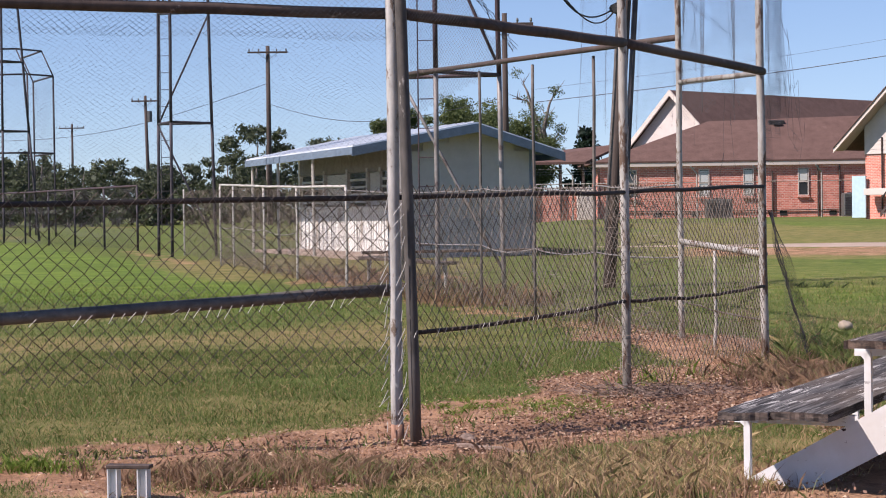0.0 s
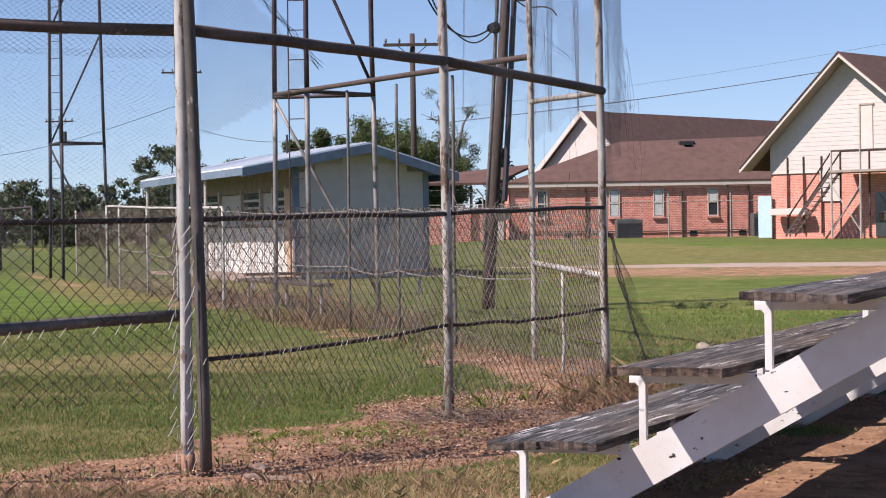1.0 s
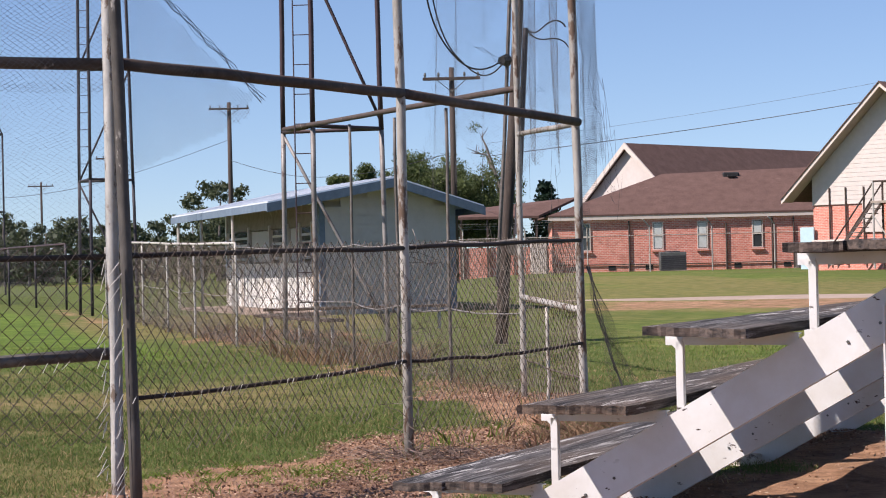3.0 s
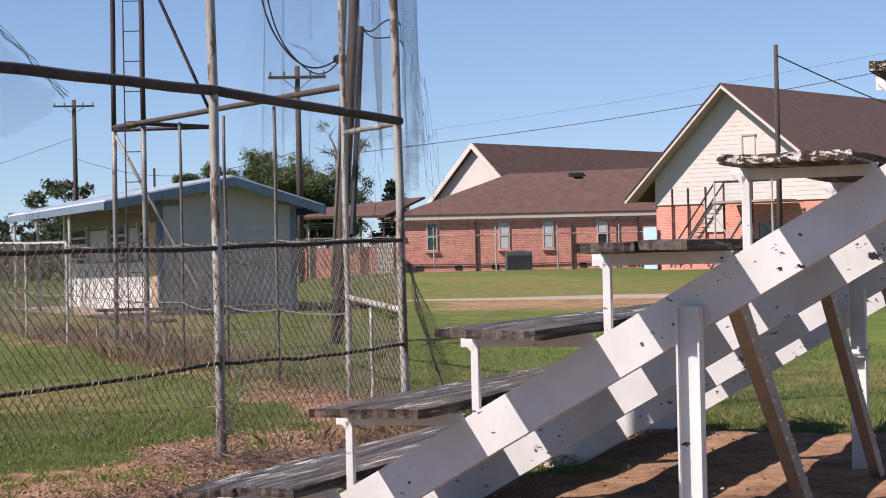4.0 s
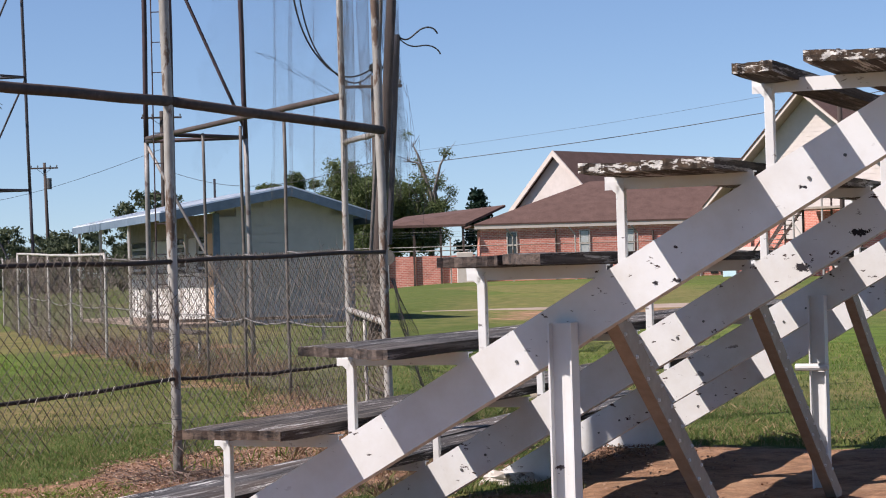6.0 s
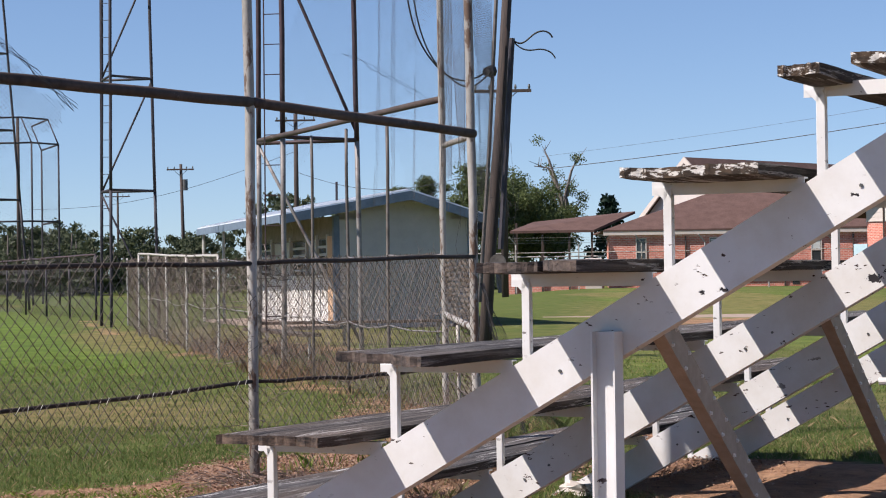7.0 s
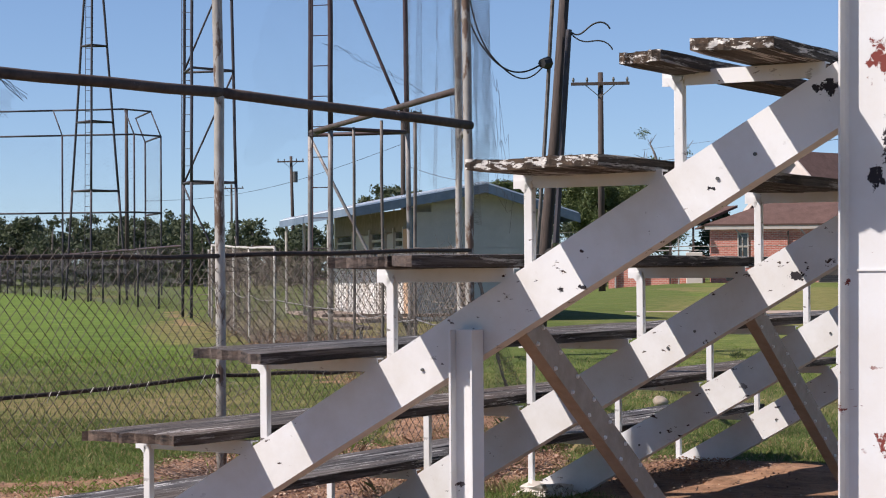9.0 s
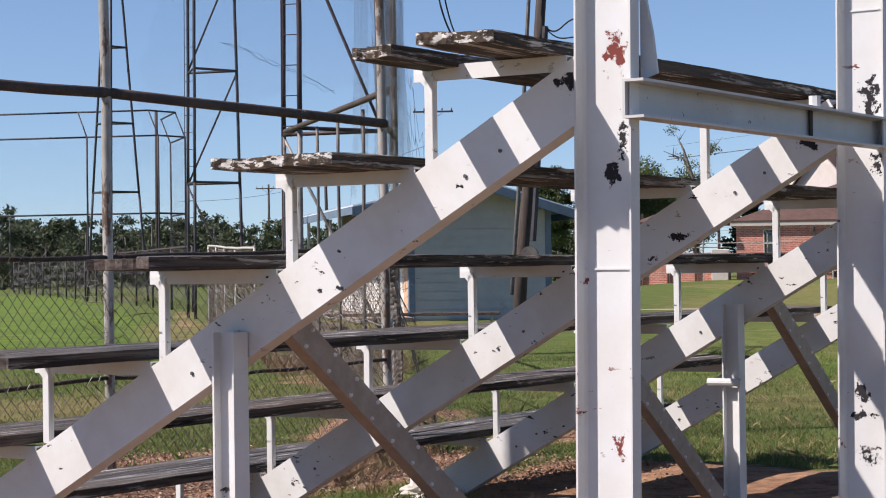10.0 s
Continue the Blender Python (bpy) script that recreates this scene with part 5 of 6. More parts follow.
# local x along the gable from its far corner, y into the building
KX, KZ = 4.66, 9.66
SL, SR = 0.945, 0.80
L0, R0 = -1.55, 12.2
zl, zr = KZ - SL * (KX - L0), KZ - SR * (R0 - KX)
DEEP = 0.9
part("roof", slab([(L0, -DEEP, zl), (KX, -DEEP, KZ), (KX, 22, KZ), (L0, 22, zl)], 0.14), shingle, wing, "brown shingle roof")
part("roof", slab([(KX, -DEEP, KZ), (R0, -DEEP, zr), (R0, 22, zr), (KX, 22, KZ)], 0.14), shingle, wing)
part("rake_board", slab([(L0, -DEEP - 0.08, zl - 0.05), (KX, -DEEP - 0.08, KZ - 0.05), (KX, -DEEP, KZ - 0.05), (L0, -DEEP, zl - 0.05)], 0.22), trim_pink, wing)
part("drip_edge", slab([(L0, -DEEP - 0.14, zl + 0.02), (KX, -DEEP - 0.14, KZ + 0.02), (KX, -DEEP, KZ + 0.02), (L0, -DEEP, zl + 0.02)], 0.065), shingle, wing)
part("drip_edge", slab([(KX, -DEEP - 0.14, KZ + 0.02), (R0, -DEEP - 0.14, zr + 0.02), (R0, -DEEP, zr + 0.02), (KX, -DEEP, KZ + 0.02)], 0.065), shingle, wing)
part("rake_board", slab([(KX, -DEEP - 0.08, KZ - 0.05), (R0, -DEEP - 0.08, zr - 0.05), (R0, -DEEP, zr - 0.05), (KX, -DEEP, KZ - 0.05)], 0.22), trim_pink, wing)
part("soffit", slab([(L0, -DEEP, zl - 0.15), (KX, -DEEP, KZ - 0.15), (KX, 0.1, KZ - 0.15), (L0, 0.1, zl - 0.15)], 0.03), shaded_tan, wing)
part("soffit", slab([(KX, -DEEP, KZ - 0.15), (R0, -DEEP, zr - 0.15), (R0, 0.1, zr - 0.15), (KX, 0.1, KZ - 0.15)], 0.03), shaded_tan, wing)
bm = bmesh.new()
face = [(-0.2, 3.4), (-0.2, KZ - SL * (KX + 0.2) - 0.18), (KX, KZ - 0.2), (11.0, KZ - SR * (11.0 - KX) - 0.18), (11.0, 3.4)]
a = [bm.verts.new((x, 0, z)) for x, z in face]
b = [bm.verts.new((x, 0.25, z)) for x, z in face]
bm.faces.new(a)
bm.faces.new(b[::-1])
for k in range(5):
    bm.faces.new((a[k], b[k], b[(k + 1) % 5], a[(k + 1) % 5]))
bmesh.ops.recalc_face_normals(bm, faces=bm.faces)
gable = part("gable_boarding", bm, cream, wing, "cream boarded gable")
z = 3.42
while z < KZ - 0.6:
    top = min(z + 0.235, KZ - 0.5)
    xa, xb = max(-0.2, KX - (KZ - 0.2 - top) / SL), min(11.0, KX + (KZ - 0.2 - top) / SR)
    lean = Matrix(((1, 0, 0, 0), (0, 1, 0.05, -0.022 - 0.05 * top), (0, 0, 1, 0), (0, 0, 0, 1)))
    part("lap_board", prism([(xa, z), (xb, z), (xb, top), (xa, top)], 0.02, lean), cream, gable)
    z += 0.235
part("brick_wall", box(-0.2, 11, 0.05, 0.3, -0.3, 3.4), brick, wing)
part("side_wall", box(-0.2, 0.1, 0.3, 20, -0.3, 3.2), brick, wing)
for x in (0.9, 1.9, 3.0):
    part("wall_pipe", tube([(x, -0.06, 0.2), (x, -0.06, 4.3)], 0.05, 6), rust_pipe, wing)
part("upper_door", box(5.4, 6.1, -0.08, 0.02, 4.5, 6.85), trim_pink, wing, "white upper door")
part("door_frame", box(5.32, 5.40, -0.12, 0.0, 4.5, 6.95), shaded_tan, wing)
part("door_frame", box(5.40, 6.18, -0.12, 0.0, 6.86, 6.95), shaded_tan, wing)
part("boarded_window", box(2.9, 4.1, -0.05, 0.1, 1.9, 3.5), cream, wing)
part("lower_door", box(6.2, 7.4, -0.03, 0.1, 0, 2.3), glass_dark, wing)
part("turquoise_door", box(-0.9, -0.05, -0.2, -0.1, 0, 2.25), turquoise, wing, "turquoise painted door")
part("white_box", box(0.2, 2.4, -0.8, -0.3, 1.2, 1.55, 0.02), trim_pink, wing)

stairs = thing("fire_escape", WG @ Matrix.Translation((0, -1.6, 0)), "rusty steel outside stair up to a landing", "stair")
for yy in (-0.6, 0.3):
    part("stair_rail", tube([(2.2, yy, 1.0), (4.95, yy, 4.45)], 0.045, 6), rust_pipe, stairs)
    part("stringer", slab([(2.1, yy, 0.25), (4.85, yy, 3.5), (4.85, yy + 0.05, 3.5), (2.1, yy + 0.05, 0.25)], 0.22), rust_pipe, stairs)
    for x, z in ((4.9, 3.4), (6.6, 3.4), (8.3, 3.4)):
        part("landing_post", tube([(x, yy, 0), (x, yy, 4.5)], 0.055, 6), rust_pipe if yy > 0 else white_pipe, stairs)
    part("guard_rail", tube([(4.9, yy, 4.45), (8.3, yy, 4.45)], 0.05, 6), rust_pipe, stairs)
for k in range(14):
    part("tread", box(2.2 + k * 0.195, 2.45 + k * 0.195, -0.6, 0.35, 0.22 + k * 0.235, 0.26 + k * 0.235), pale_pipe, stairs)
part("landing", box(4.8, 8.5, -0.7, 1.5, 3.34, 3.46), brown_steel, stairs)
for s in (0, 1):
    part("cross_brace", tube([(4.9, -0.6, 0.3 + 2.4 * s), (6.6, -0.6, 2.7 - 2.4 * s)], 0.03, 5), white_pipe, stairs)
condenser(9.2, -2.6, 1.0, 1.2, WG, "dark grey air conditioner below the stair landing")

# wire fence with barbed arms before the church
cf = thing("church_fence", CH @ Matrix.Translation((0, -4.0, 0)), "thin chain-link fence with barbed-wire arms before church", "fence")
for k in range(13):
    x = -7 + 2.9 * k
    part("post", tube([(x, 0, -0.2), (x, 0, 2.15), (x - 0.3, -0.15, 2.5)], 0.035, 6), galvanised, cf)
part("top_rail", tube([(-7, 0, 1.75), (28, 0, 1.75)], 0.022, 5), galvanised, cf)
for k in range(3):
    part("barbed_wire", tube([(-7.1 - 0.1 * k, -0.05 * k, 2.2 + 0.12 * k), (27.9, -0.05 * k, 2.2 + 0.12 * k)], 0.007, 4), galvanised, cf)


# ---- trees ----
def leaf_cloud(centres, per, spread, size, seed):
    """Many small bent leaves round clump centres, as plain lists."""
    rng = np.random.RandomState(seed)
    c = np.repeat(np.array(centres), per, 0)
    n = len(c)
    d = rng.normal(size=(n, 3))
    d /= np.linalg.norm(d, axis=1)[:, None]
    p = c + d * (spread * rng.uniform(0.15, 1.0, (n, 1)) ** 0.6) * np.array((1, 1, 0.75))
    a = rng.normal(size=(n, 3))
    a /= np.linalg.norm(a, axis=1)[:, None]
    b = np.cross(a, rng.normal(size=(n, 3)))
    b /= np.linalg.norm(b, axis=1)[:, None]
    s = size * rng.uniform(0.6, 1.4, (n, 1))
    v = np.stack((p - a * s, p + b * s * 0.55, p + a * s, p - b * s * 0.55), 1).reshape(-1, 3)
    f = np.arange(n * 4).reshape(-1, 4)
    return v.tolist(), f.tolist()


def tree(x, y, h, spread, seed, leaf, label, clumps=60, bare=0.0, per=300, size=0.06, low=0.35, category="tree", tight=0.40):
    rng = random.Random(seed)
    t = thing("tree", Matrix.Translation(on_ground(x, y)), label, category)
    bm = bmesh.new()
    r0 = h * 0.028
    trunk = [Vector((0.02 * h * math.sin(k * 1.3 + seed), 0.02 * h * math.cos(k * 1.7 + seed), h * 0.11 * k)) for k in range(7)]
    trunk[0].z = -0.2
    add_tube(bm, trunk, [r0 * (1 - 0.12 * k) for k in range(7)], 8)
    tips = []
    for k in range(13):
        s = trunk[2 + k % 5]
        a = k * 2.4 + rng.uniform(-0.4, 0.4)
        reach = spread * rng.uniform(0.5, 0.95)
        rise = h * rng.uniform(0.12, 0.42)
        e = Vector((s.x + math.cos(a) * reach, s.y + math.sin(a) * reach, min(h, s.z + rise)))
        m = s.lerp(e, 0.5) + Vector((rng.uniform(-0.2, 0.2), rng.uniform(-0.2, 0.2), 0.08 * h))
        add_tube(bm, [s, m, e], [r0 * 0.5, r0 * 0.3, r0 * 0.1], 5)
        for q in range(4):
            f = e + Vector((rng.uniform(-1, 1), rng.uniform(-1, 1), rng.uniform(-0.2, 1))) * spread * 0.33
            add_tube(bm, [m.lerp(e, rng.random()), f], [r0 * 0.16, r0 * 0.05], 4)
            tips.append((f, e))
    part("trunk", bm, bark, t)
    centres = []
    for k in range(clumps):
        f, e = tips[k % len(tips)]
        if rng.random() < bare:
            continue
        centres.append(tuple(f.lerp(e, rng.uniform(0, 0.6)) + Vector((rng.gauss(0, 1), rng.gauss(0, 1), rng.gauss(0, 0.7))) * spread * 0.22))
    centres = [c for c in centres if c[2] > low * h]
    v, f = leaf_cloud(centres, per, spread * tight, size, seed)
    tagged(raw("crown", v, f, leaf, t), kind="stuff")
    if not bare:
        v, f = leaf_cloud(centres, 22, spread * 0.24, 0.17, seed + 50)
        tagged(raw("inner_crown", v, f, leaf, t), kind="stuff")
    return t


tree(-6.4, 112, 6.1, 1.3, 1, leaf_green, "broad green tree behind the shed roof", 90)
tree(-1.7, 114, 6.3, 2.1, 2, leaf_green, "tall green tree behind the shed roof", 150)
tree(2.0, 120, 8.8, 1.7, 3, leaf_green, "half-dead tree with bare pale limbs and sparse leaves", 120, 0.76, 120, low=0.45, tight=0.30)
tree(0.6, 117, 6.0, 2.2, 4, leaf_green, "green tree beside the half-dead tree", 130)


def cedar(x, y, h, seed):
    t = thing("cedar_tree", Matrix.Translation(on_ground(x, y)), "dark conical cedar behind church", "tree")
    part("trunk", tube([(0, 0, -0.2), (0, 0, h * 0.9)], [0.16, 0.04], 7), bark, t)
    rng = random.Random(seed)
    cs = []
    for k in range(70):
        z = rng.uniform(0.12, 1) * h
        r = (1 - z / h) ** 0.7 * h * 0.36 * rng.uniform(0.4, 1)
        a = rng.uniform(0, 6.28)
        cs.append((r * math.cos(a), r * math.sin(a), z))
    v, f = leaf_cloud(cs, 60, 0.45, 0.12, seed)
    tagged(raw("foliage", v, f, leaf_dark, t), kind="stuff")


cedar(4.8, 121, 5.35, 5)


def treeline():
    rng = random.Random(12)
    cs, bm = [], bmesh.new()
    x = -112.0
    while x < -3:
        x += rng.uniform(0.25, 1.1)
        y = 150 + rng.uniform(-10, 22)
        swell = noise.noise(Vector((x * 0.09, 3.1, 0.7)))
        h = max(3.6, 5.7 + 2.4 * swell + rng.uniform(-0.9, 0.9) + (1.5 if rng.random() < 0.12 else 0))
        w = h * rng.uniform(0.32, 0.5)
        for q in range(18):
            z = h * rng.uniform(0.12, 0.9)
            s = math.sqrt(max(0.1, 1 - (z / h - 0.45) ** 2 * 2.6))
            cs.append((x + rng.gauss(0, w * 0.55) * s, y + rng.gauss(0, w * 0.5) * s, z))
        add_tube(bm, [(x, y, 0), (x + rng.uniform(-0.4, 0.4), y, h * 0.8)], [0.14, 0.05], 5)
    # low scrub under and behind the trees
    for k in range(800):
        cs.append((rng.uniform(-115, -3), 150 + rng.uniform(-12, 26), rng.uniform(0.4, 3.3)))
    v, f = leaf_cloud(cs, 75, 0.72, 0.11, 12)
    t = tagged(raw("treeline", v, f, leaf_far), "distant belt of mixed green trees behind field", "trees", kind="stuff")
    v, f = leaf_cloud(cs, 15, 0.5, 0.27, 13)
    tagged(raw("inner_foliage", v, f, leaf_far, t), kind="stuff")
    part("trunks", bm, bark, t)


treeline()


stone = tagged(part("stone", bmesh.new(), stone_mat), "pale weathered stone lying in the grass", "stone")
bm = bmesh.new()
bmesh.ops.create_icosphere(bm, subdivisions=3, radius=0.078)
for v in bm.verts:
    v.co *= 1 + 0.3 * noise.noise(v.co * 9)
    v.co.z *= 0.75
bm.to_mesh(stone.data)
bm.free()
stone.location = (3.58, 20.4, 0.045)


# ---- grass, weeds and litter ----
def blades(name, xs, ys, h, w, material, label, lean=0.5, seed=1):
    rng = np.random.RandomState(seed)
    n = len(xs)
    s = np.clip((ys - 20) / 28, 0, 1)
    z = 0.22 * s * s * (3 - 2 * s) - 0.015
    a = rng.uniform(0, 6.283, n)
    hh = h * rng.uniform(0.45, 1.3, n)
    ww = w * rng.uniform(0.6, 1.3, n)
    l = rng.normal(0, lean, (n, 2)) * hh[:, None]
    p = np.stack((xs, ys, z), 1)
    d = np.stack((np.cos(a) * ww, np.sin(a) * ww, np.zeros(n)), 1)
    mid = p + np.stack((l[:, 0] * 0.35, l[:, 1] * 0.35, hh * 0.6), 1)
    tip = p + np.stack((l[:, 0], l[:, 1], hh), 1)
    v = np.stack((p - d, p + d, mid + d * 0.7, tip, mid - d * 0.7), 1).reshape(-1, 3)
    f = np.arange(n * 5).reshape(-1, 5)
    return tagged(raw(name, v.tolist(), f.tolist(), material), label, "grass", kind="stuff")


def scatter(n, x0, x1, y0, y1, seed):
    rng = np.random.RandomState(seed)
    y = y0 + (y1 - y0) * rng.uniform(0, 1, n) ** 1.25
    return rng.uniform(x0, x1, n), y, rng.uniform(0, 1, n)


def trodden(x, y):
    """The bare dirt below the stand, where nothing grows."""
    lx, ly = 0.914 * (x - 2.815) - 0.405 * (y - 8.302), 0.405 * (x - 2.815) + 0.914 * (y - 8.302)
    return (lx > -1.3 + 0.25 * wave(x, y, 3.0, 71)) & (lx < 3.6) & (ly > -3) & (ly < 7.0)


x, y, r = scatter(330000, -10, 9, 6.0, 36, 21)
bare, dry, lush = cover(x, y)
fade = np.random.RandomState(3).uniform(0, 1, len(x)) > smooth(y, 23, 36)
keep = fade & (r > bare * 1.05) & (r > dry * 0.85) & (x > -0.32 * y - 1.0) & (x < 0.30 * y + 3.5)
blades("grass", x[keep], y[keep], 0.042, 0.0032, blade_mat, "short mown green and straw grass", seed=1)
keep = fade & (r < lush) & (bare < 0.4) & (r > 0.35)
blades("lush_grass", x[keep], y[keep], 0.05, 0.004, lush_mat, "bright green watered grass in the field", seed=2)
x, y, r = scatter(260000, -4.5, 5.5, 8.5, 18.5, 27)
bare, dry, lush = cover(x, y)
keep = (r > bare * 1.1) & (x > -0.3 * y - 0.6) & (x < 0.26 * y + 2.5)
blades("fine_grass", x[keep], y[keep], 0.03, 0.0022, blade_mat, "fine short turf behind and before the fence", seed=8)
x, y, r = scatter(9000, -3.2, 1.8, 8.3, 10.9, 28)
keep = r < 0.7 * smooth(wave(x, y, 2.0, 51), 0.0, 0.7) * (y < 10.35 + 0.75 * x + 0.4)
blades("brown_weeds", x[keep], y[keep], 0.10, 0.003, weed_mat, "brown dead weeds beside the worn path", 0.5, 9)
x, y, r = scatter(30000, -0.6, 2.6, 8.8, 11.6, 29)
keep = (r < smooth(wave(x, y, 2.6, 61), 0.0, 0.6) * (y < 9.9 + 0.8 * x)) & ~trodden(x, y)
blades("straw_tufts", x[keep], y[keep], 0.05, 0.0028, dry_mat, "straw-coloured tufts before the bleachers", 1.0, 10)
x, y, r = scatter(60000, -4, 6, 6.0, 24, 22)
bare, dry, lush = cover(x, y)
tall = (smooth(wave(x, y, 2.4, 31), 0.0, 0.6) + 0.35 * (y < 9.5 + 0.8 * x)) * ((y < 10.6 + 0.9 * x) | (x > 2.5) | (near_line(x, y, FENCE[:5]) < 0.35))
keep = (r < tall * 0.8 * (1 - 0.4 * bare)) & (x < 0.24 * y + 2.2) & ~trodden(x, y)
blades("dry_weeds", x[keep], y[keep], 0.055, 0.003, dry_mat, "dry brown weeds along the fence", 0.9, 3)
x, y, r = scatter(9000, -3.4, 3.0, 10.2, 21, 24)
d = near_line(x, y, FENCE[:5])
keep = (d < 0.22 * r + 0.04)
blades("fence_weeds", x[keep], y[keep], 0.07, 0.0035, blade_mat, "tall weeds and grass at the fence foot", 0.35, 5)
x, y, r = scatter(16000, -7, 2.2, 20, 37, 25)
d = near_line(x, y, FENCE[4:6])
keep = (d < 1.0 * r)
keep &= r < 0.34 + 0.4 * wave(x, y, 1.7, 81)
blades("dugout_weeds", x[keep], y[keep], 0.17, 0.005, weed_mat, "reddish-brown dead weeds by the dugout fence", 0.7, 6)
x, y, r = scatter(14000, -4.2, 0.6, 25.5, 36, 34)
keep = (r < 0.3 + 0.45 * wave(x, y, 1.5, 85)) & (np.abs(x + 1.7 + 0.33 * (y - 31)) < 1.1)
blades("mound_weeds", x[keep], y[keep], 0.25, 0.005, weed_mat, "tangled reddish-brown weeds under the benches", 0.6, 13)
x, y, r = scatter(5000, 0.5, 2.6, 13.4, 17.2, 33)
keep = (near_line(x, y, FENCE[2:4]) < 0.5 * r) & (x < 0.81 + (y - 13.8) * 0.461 + 0.1) & (r < 0.4 + 0.5 * wave(x, y, 2.5, 83))
blades("tall_weeds", x[keep], y[keep], 0.15, 0.005, lush_mat, "light green tall weeds at the fence foot", 0.4, 12)


def weed_patch(name, cx, cy, sx, sy, n, h, material, label, seed, lean=0.8):
    """Weeds thickest in the middle of a patch, in small clumps."""
    rng = np.random.RandomState(seed)
    k = max(6, n // 45)
    px, py = rng.normal(cx, sx, k), rng.normal(cy, sy, k)
    i = rng.randint(0, k, n)
    blades(name, px[i] + rng.normal(0, 0.045, n), py[i] + rng.normal(0, 0.06, n), h, 0.0027, material, label, lean, seed)


weed_patch("dead_weed_patch", -1.25, 9.35, 0.36, 0.22, 4600, 0.095, weed_mat, "brown dead weeds beside the bench foot", 41, 0.6)
weed_patch("green_weed_patch", -1.1, 9.4, 0.4, 0.24, 1500, 0.07, blade_mat, "short green weeds among the dead ones", 48, 0.6)
weed_patch("green_weed_patch", -2.75, 9.75, 0.22, 0.07, 900, 0.075, lush_mat, "leafy green weeds by the bare dirt", 49, 0.6)
weed_patch("green_weed_patch", 5.1, 29.7, 0.4, 0.3, 350, 0.10, leaf_green, "dark green tuft of weeds in the mown grass", 50)
weed_patch("dead_weed_patch", -0.45, 9.55, 0.5, 0.18, 2200, 0.06, weed_mat, "low brown weeds along the worn path", 42)
weed_patch("straw_patch", 0.45, 9.25, 0.30, 0.30, 3600, 0.075, dry_mat, "straw-yellow grass tufts before the bleachers", 43)
weed_patch("dead_weed_patch", 2.25, 14.6, 0.25, 0.9, 4200, 0.11, weed_mat, "reddish dead weeds at the edge of the path", 44)
weed_patch("green_weed_patch", 3.0, 17.0, 0.35, 0.8, 3200, 0.16, blade_mat, "tall green weeds outside the gate", 45)
weed_patch("green_weed_patch", -2.9, 10.35, 0.4, 0.12, 700, 0.05, blade_mat, "green weeds at the fence foot", 46)
weed_patch("green_weed_patch", 0.1, 12.6, 0.45, 0.3, 1800, 0.045, lush_mat, "bright green clover tufts behind the fence", 47)


def twig_pile(cx, cy, sx, sy, n, seed):
    """A flat heap of dead twigs, each a thin bar."""
    rng = random.Random(seed)
    verts, faces = [], []
    for _ in range(n):
        p = Vector((cx + rng.gauss(0, sx), cy + rng.gauss(0, sy), rng.uniform(0.004, 0.05)))
        a = rng.uniform(0, 6.28)
        q = p + Vector((math.cos(a), math.sin(a), rng.uniform(-0.1, 0.45))) * rng.uniform(0.05, 0.2)
        s = (q - p).orthogonal().normalized() * rng.uniform(0.0012, 0.003)
        u = (q - p).normalized().cross(s)
        i = len(verts)
        for c in (p, q):
            verts.extend((tuple(c + s), tuple(c - s * 0.5 + u * 0.87), tuple(c - s * 0.5 - u * 0.87)))
        faces.extend(((i, i + 1, i + 4, i + 3), (i + 1, i + 2, i + 5, i + 4), (i + 2, i, i + 3, i + 5)))
    tagged(raw("dead_twigs", verts, faces, twig_mat), "grey-brown dead twigs heaped at the post foot", "twigs", kind="stuff")


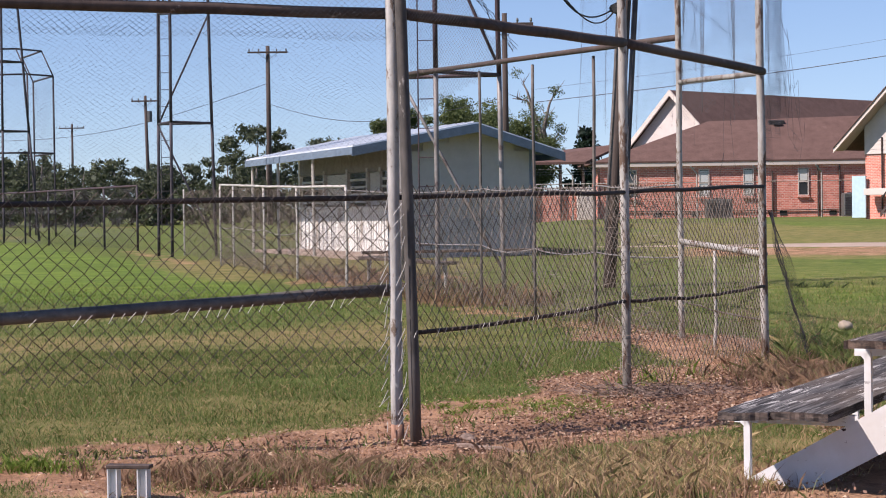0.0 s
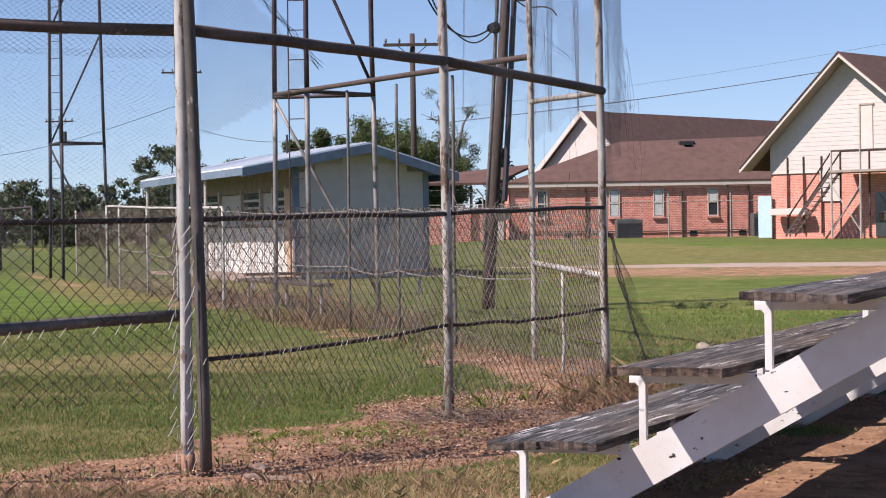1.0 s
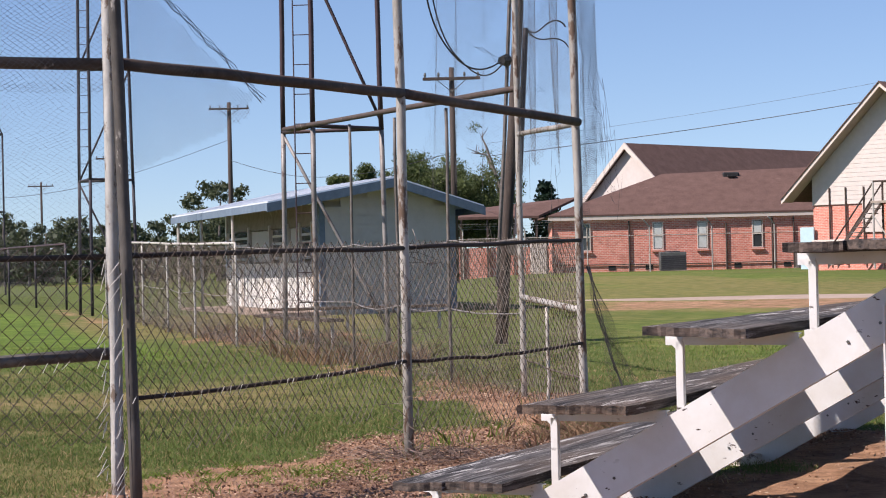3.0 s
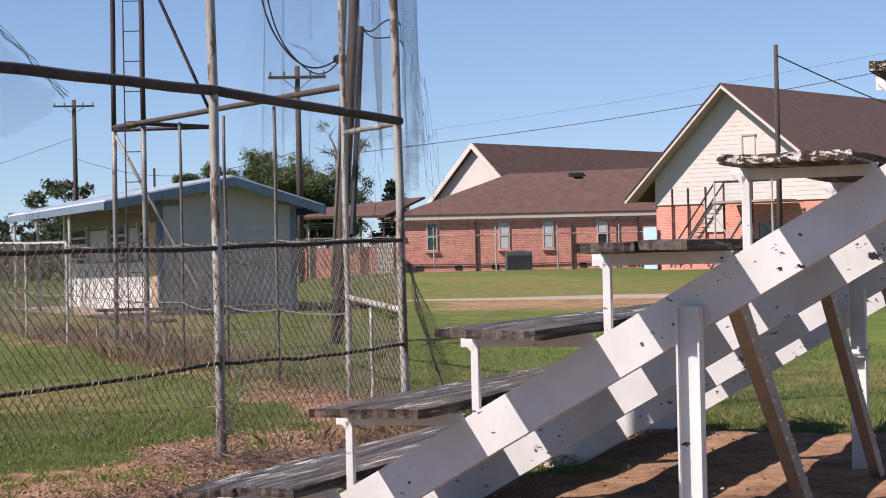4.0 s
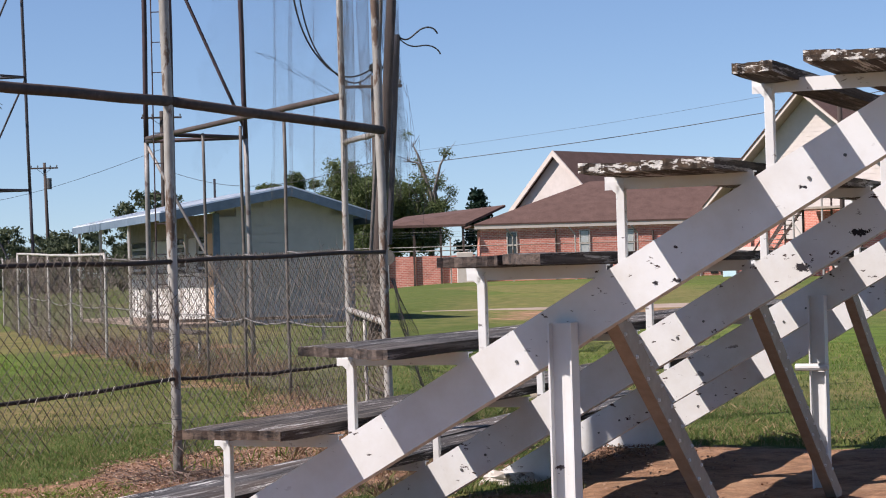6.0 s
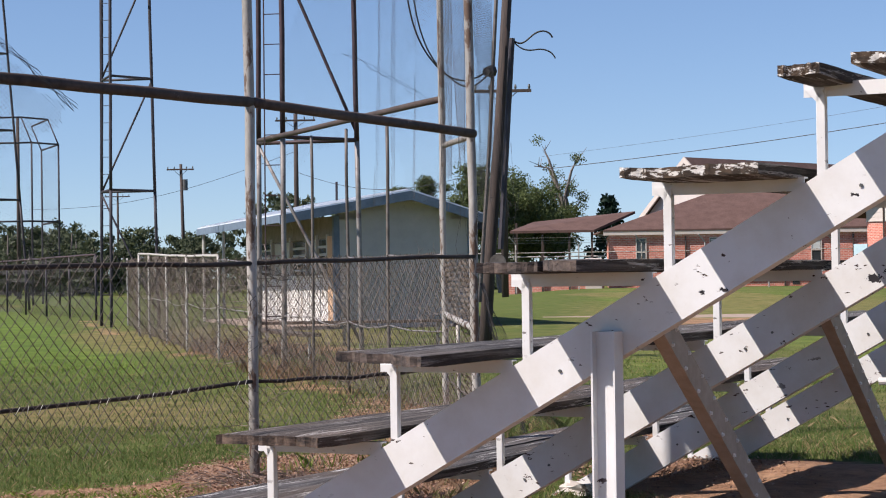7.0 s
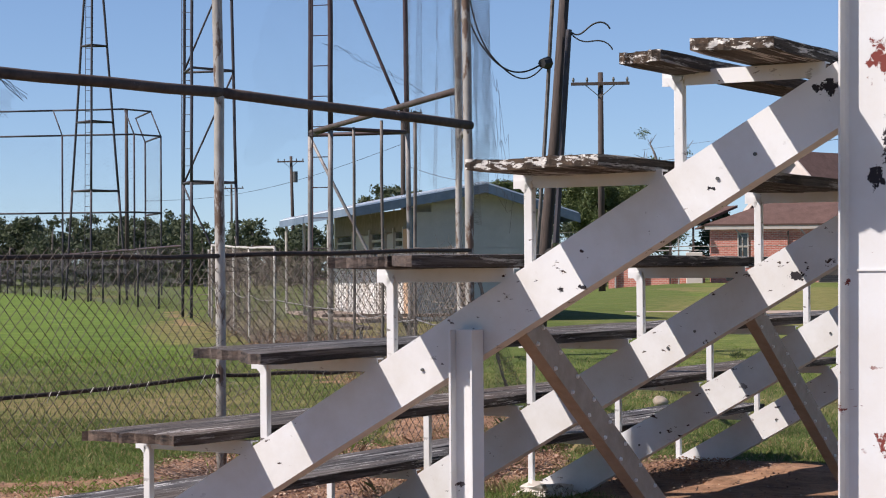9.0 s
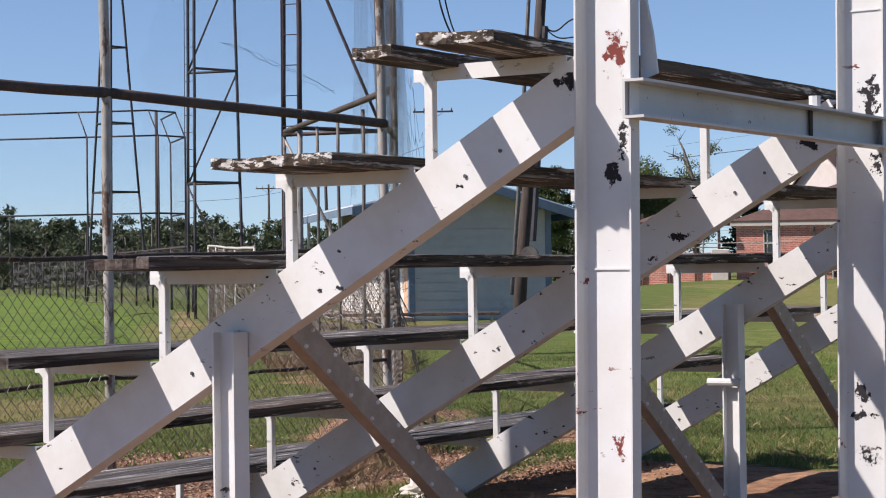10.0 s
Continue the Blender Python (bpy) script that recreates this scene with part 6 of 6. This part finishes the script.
twig_mat = mottled("dead_twig", (0.11, 0.075, 0.06), (0.24, 0.18, 0.15), 20, 0.9)
stick = tagged(part("fallen_branch", tube(bent(Vector((-0.34, 10.50, 0.008)), Vector((0.11, 10.22, 0.006)), 7, 0.012, 61), [0.016, 0.02, 0.017, 0.015, 0.014, 0.011, 0.009, 0.006], 7), twig_mat), "dark dead branch lying on the dirt by the post", "branch")
clod = tagged(part("clod", bmesh.new(), twig_mat), "dark clod of earth beside the post foot", "clod")
bm = bmesh.new()
bmesh.ops.create_icosphere(bm, subdivisions=3, radius=0.05)
for v in bm.verts:
    v.co *= 1 + 0.45 * noise.noise(v.co * 22)
    v.co.z *= 0.55
bm.to_mesh(clod.data)
bm.free()
clod.location = (-0.28, 10.80, 0.018)
twig_pile(0.95, 13.45, 0.28, 0.22, 420, 5)
twig_pile(-2.0, 30.5, 0.7, 1.6, 500, 6)


def litter(n, seed):
    rng = np.random.RandomState(seed)
    x, y = rng.uniform(-2.6, 4.6, n), rng.uniform(8.2, 22.5, n)
    bare, dry, lush = cover(x, y)
    keep = rng.uniform(0, 1, n) < np.where(trodden(x, y), 0.13, 1.0) * bare * (0.25 + 0.75 * smooth(wave(x, y, 1.3, 41) + 0.25, 0, 0.7))
    x, y = x[keep], y[keep]
    n = len(x)
    z = rng.uniform(0.0, 0.022, n)
    p = np.stack((x, y, z), 1)
    a = rng.normal(size=(n, 3)) * np.array((1, 1, 0.28))
    a /= np.linalg.norm(a, axis=1)[:, None]
    b = np.cross(a, rng.normal(size=(n, 3)) * 0.5 + np.array((0, 0, 1)))
    b /= np.linalg.norm(b, axis=1)[:, None]
    s = rng.uniform(0.004, 0.016, (n, 1))
    v = np.stack((p - a * s, p + b * s * 0.6, p + a * s, p - b * s * 0.6), 1).reshape(-1, 3)
    tagged(raw("leaf_litter", v.tolist(), np.arange(n * 4).reshape(-1, 4).tolist(), litter_mat), "dry brown leaf litter and chips on the dirt", "leaf litter", kind="stuff")


litter(230000, 31)
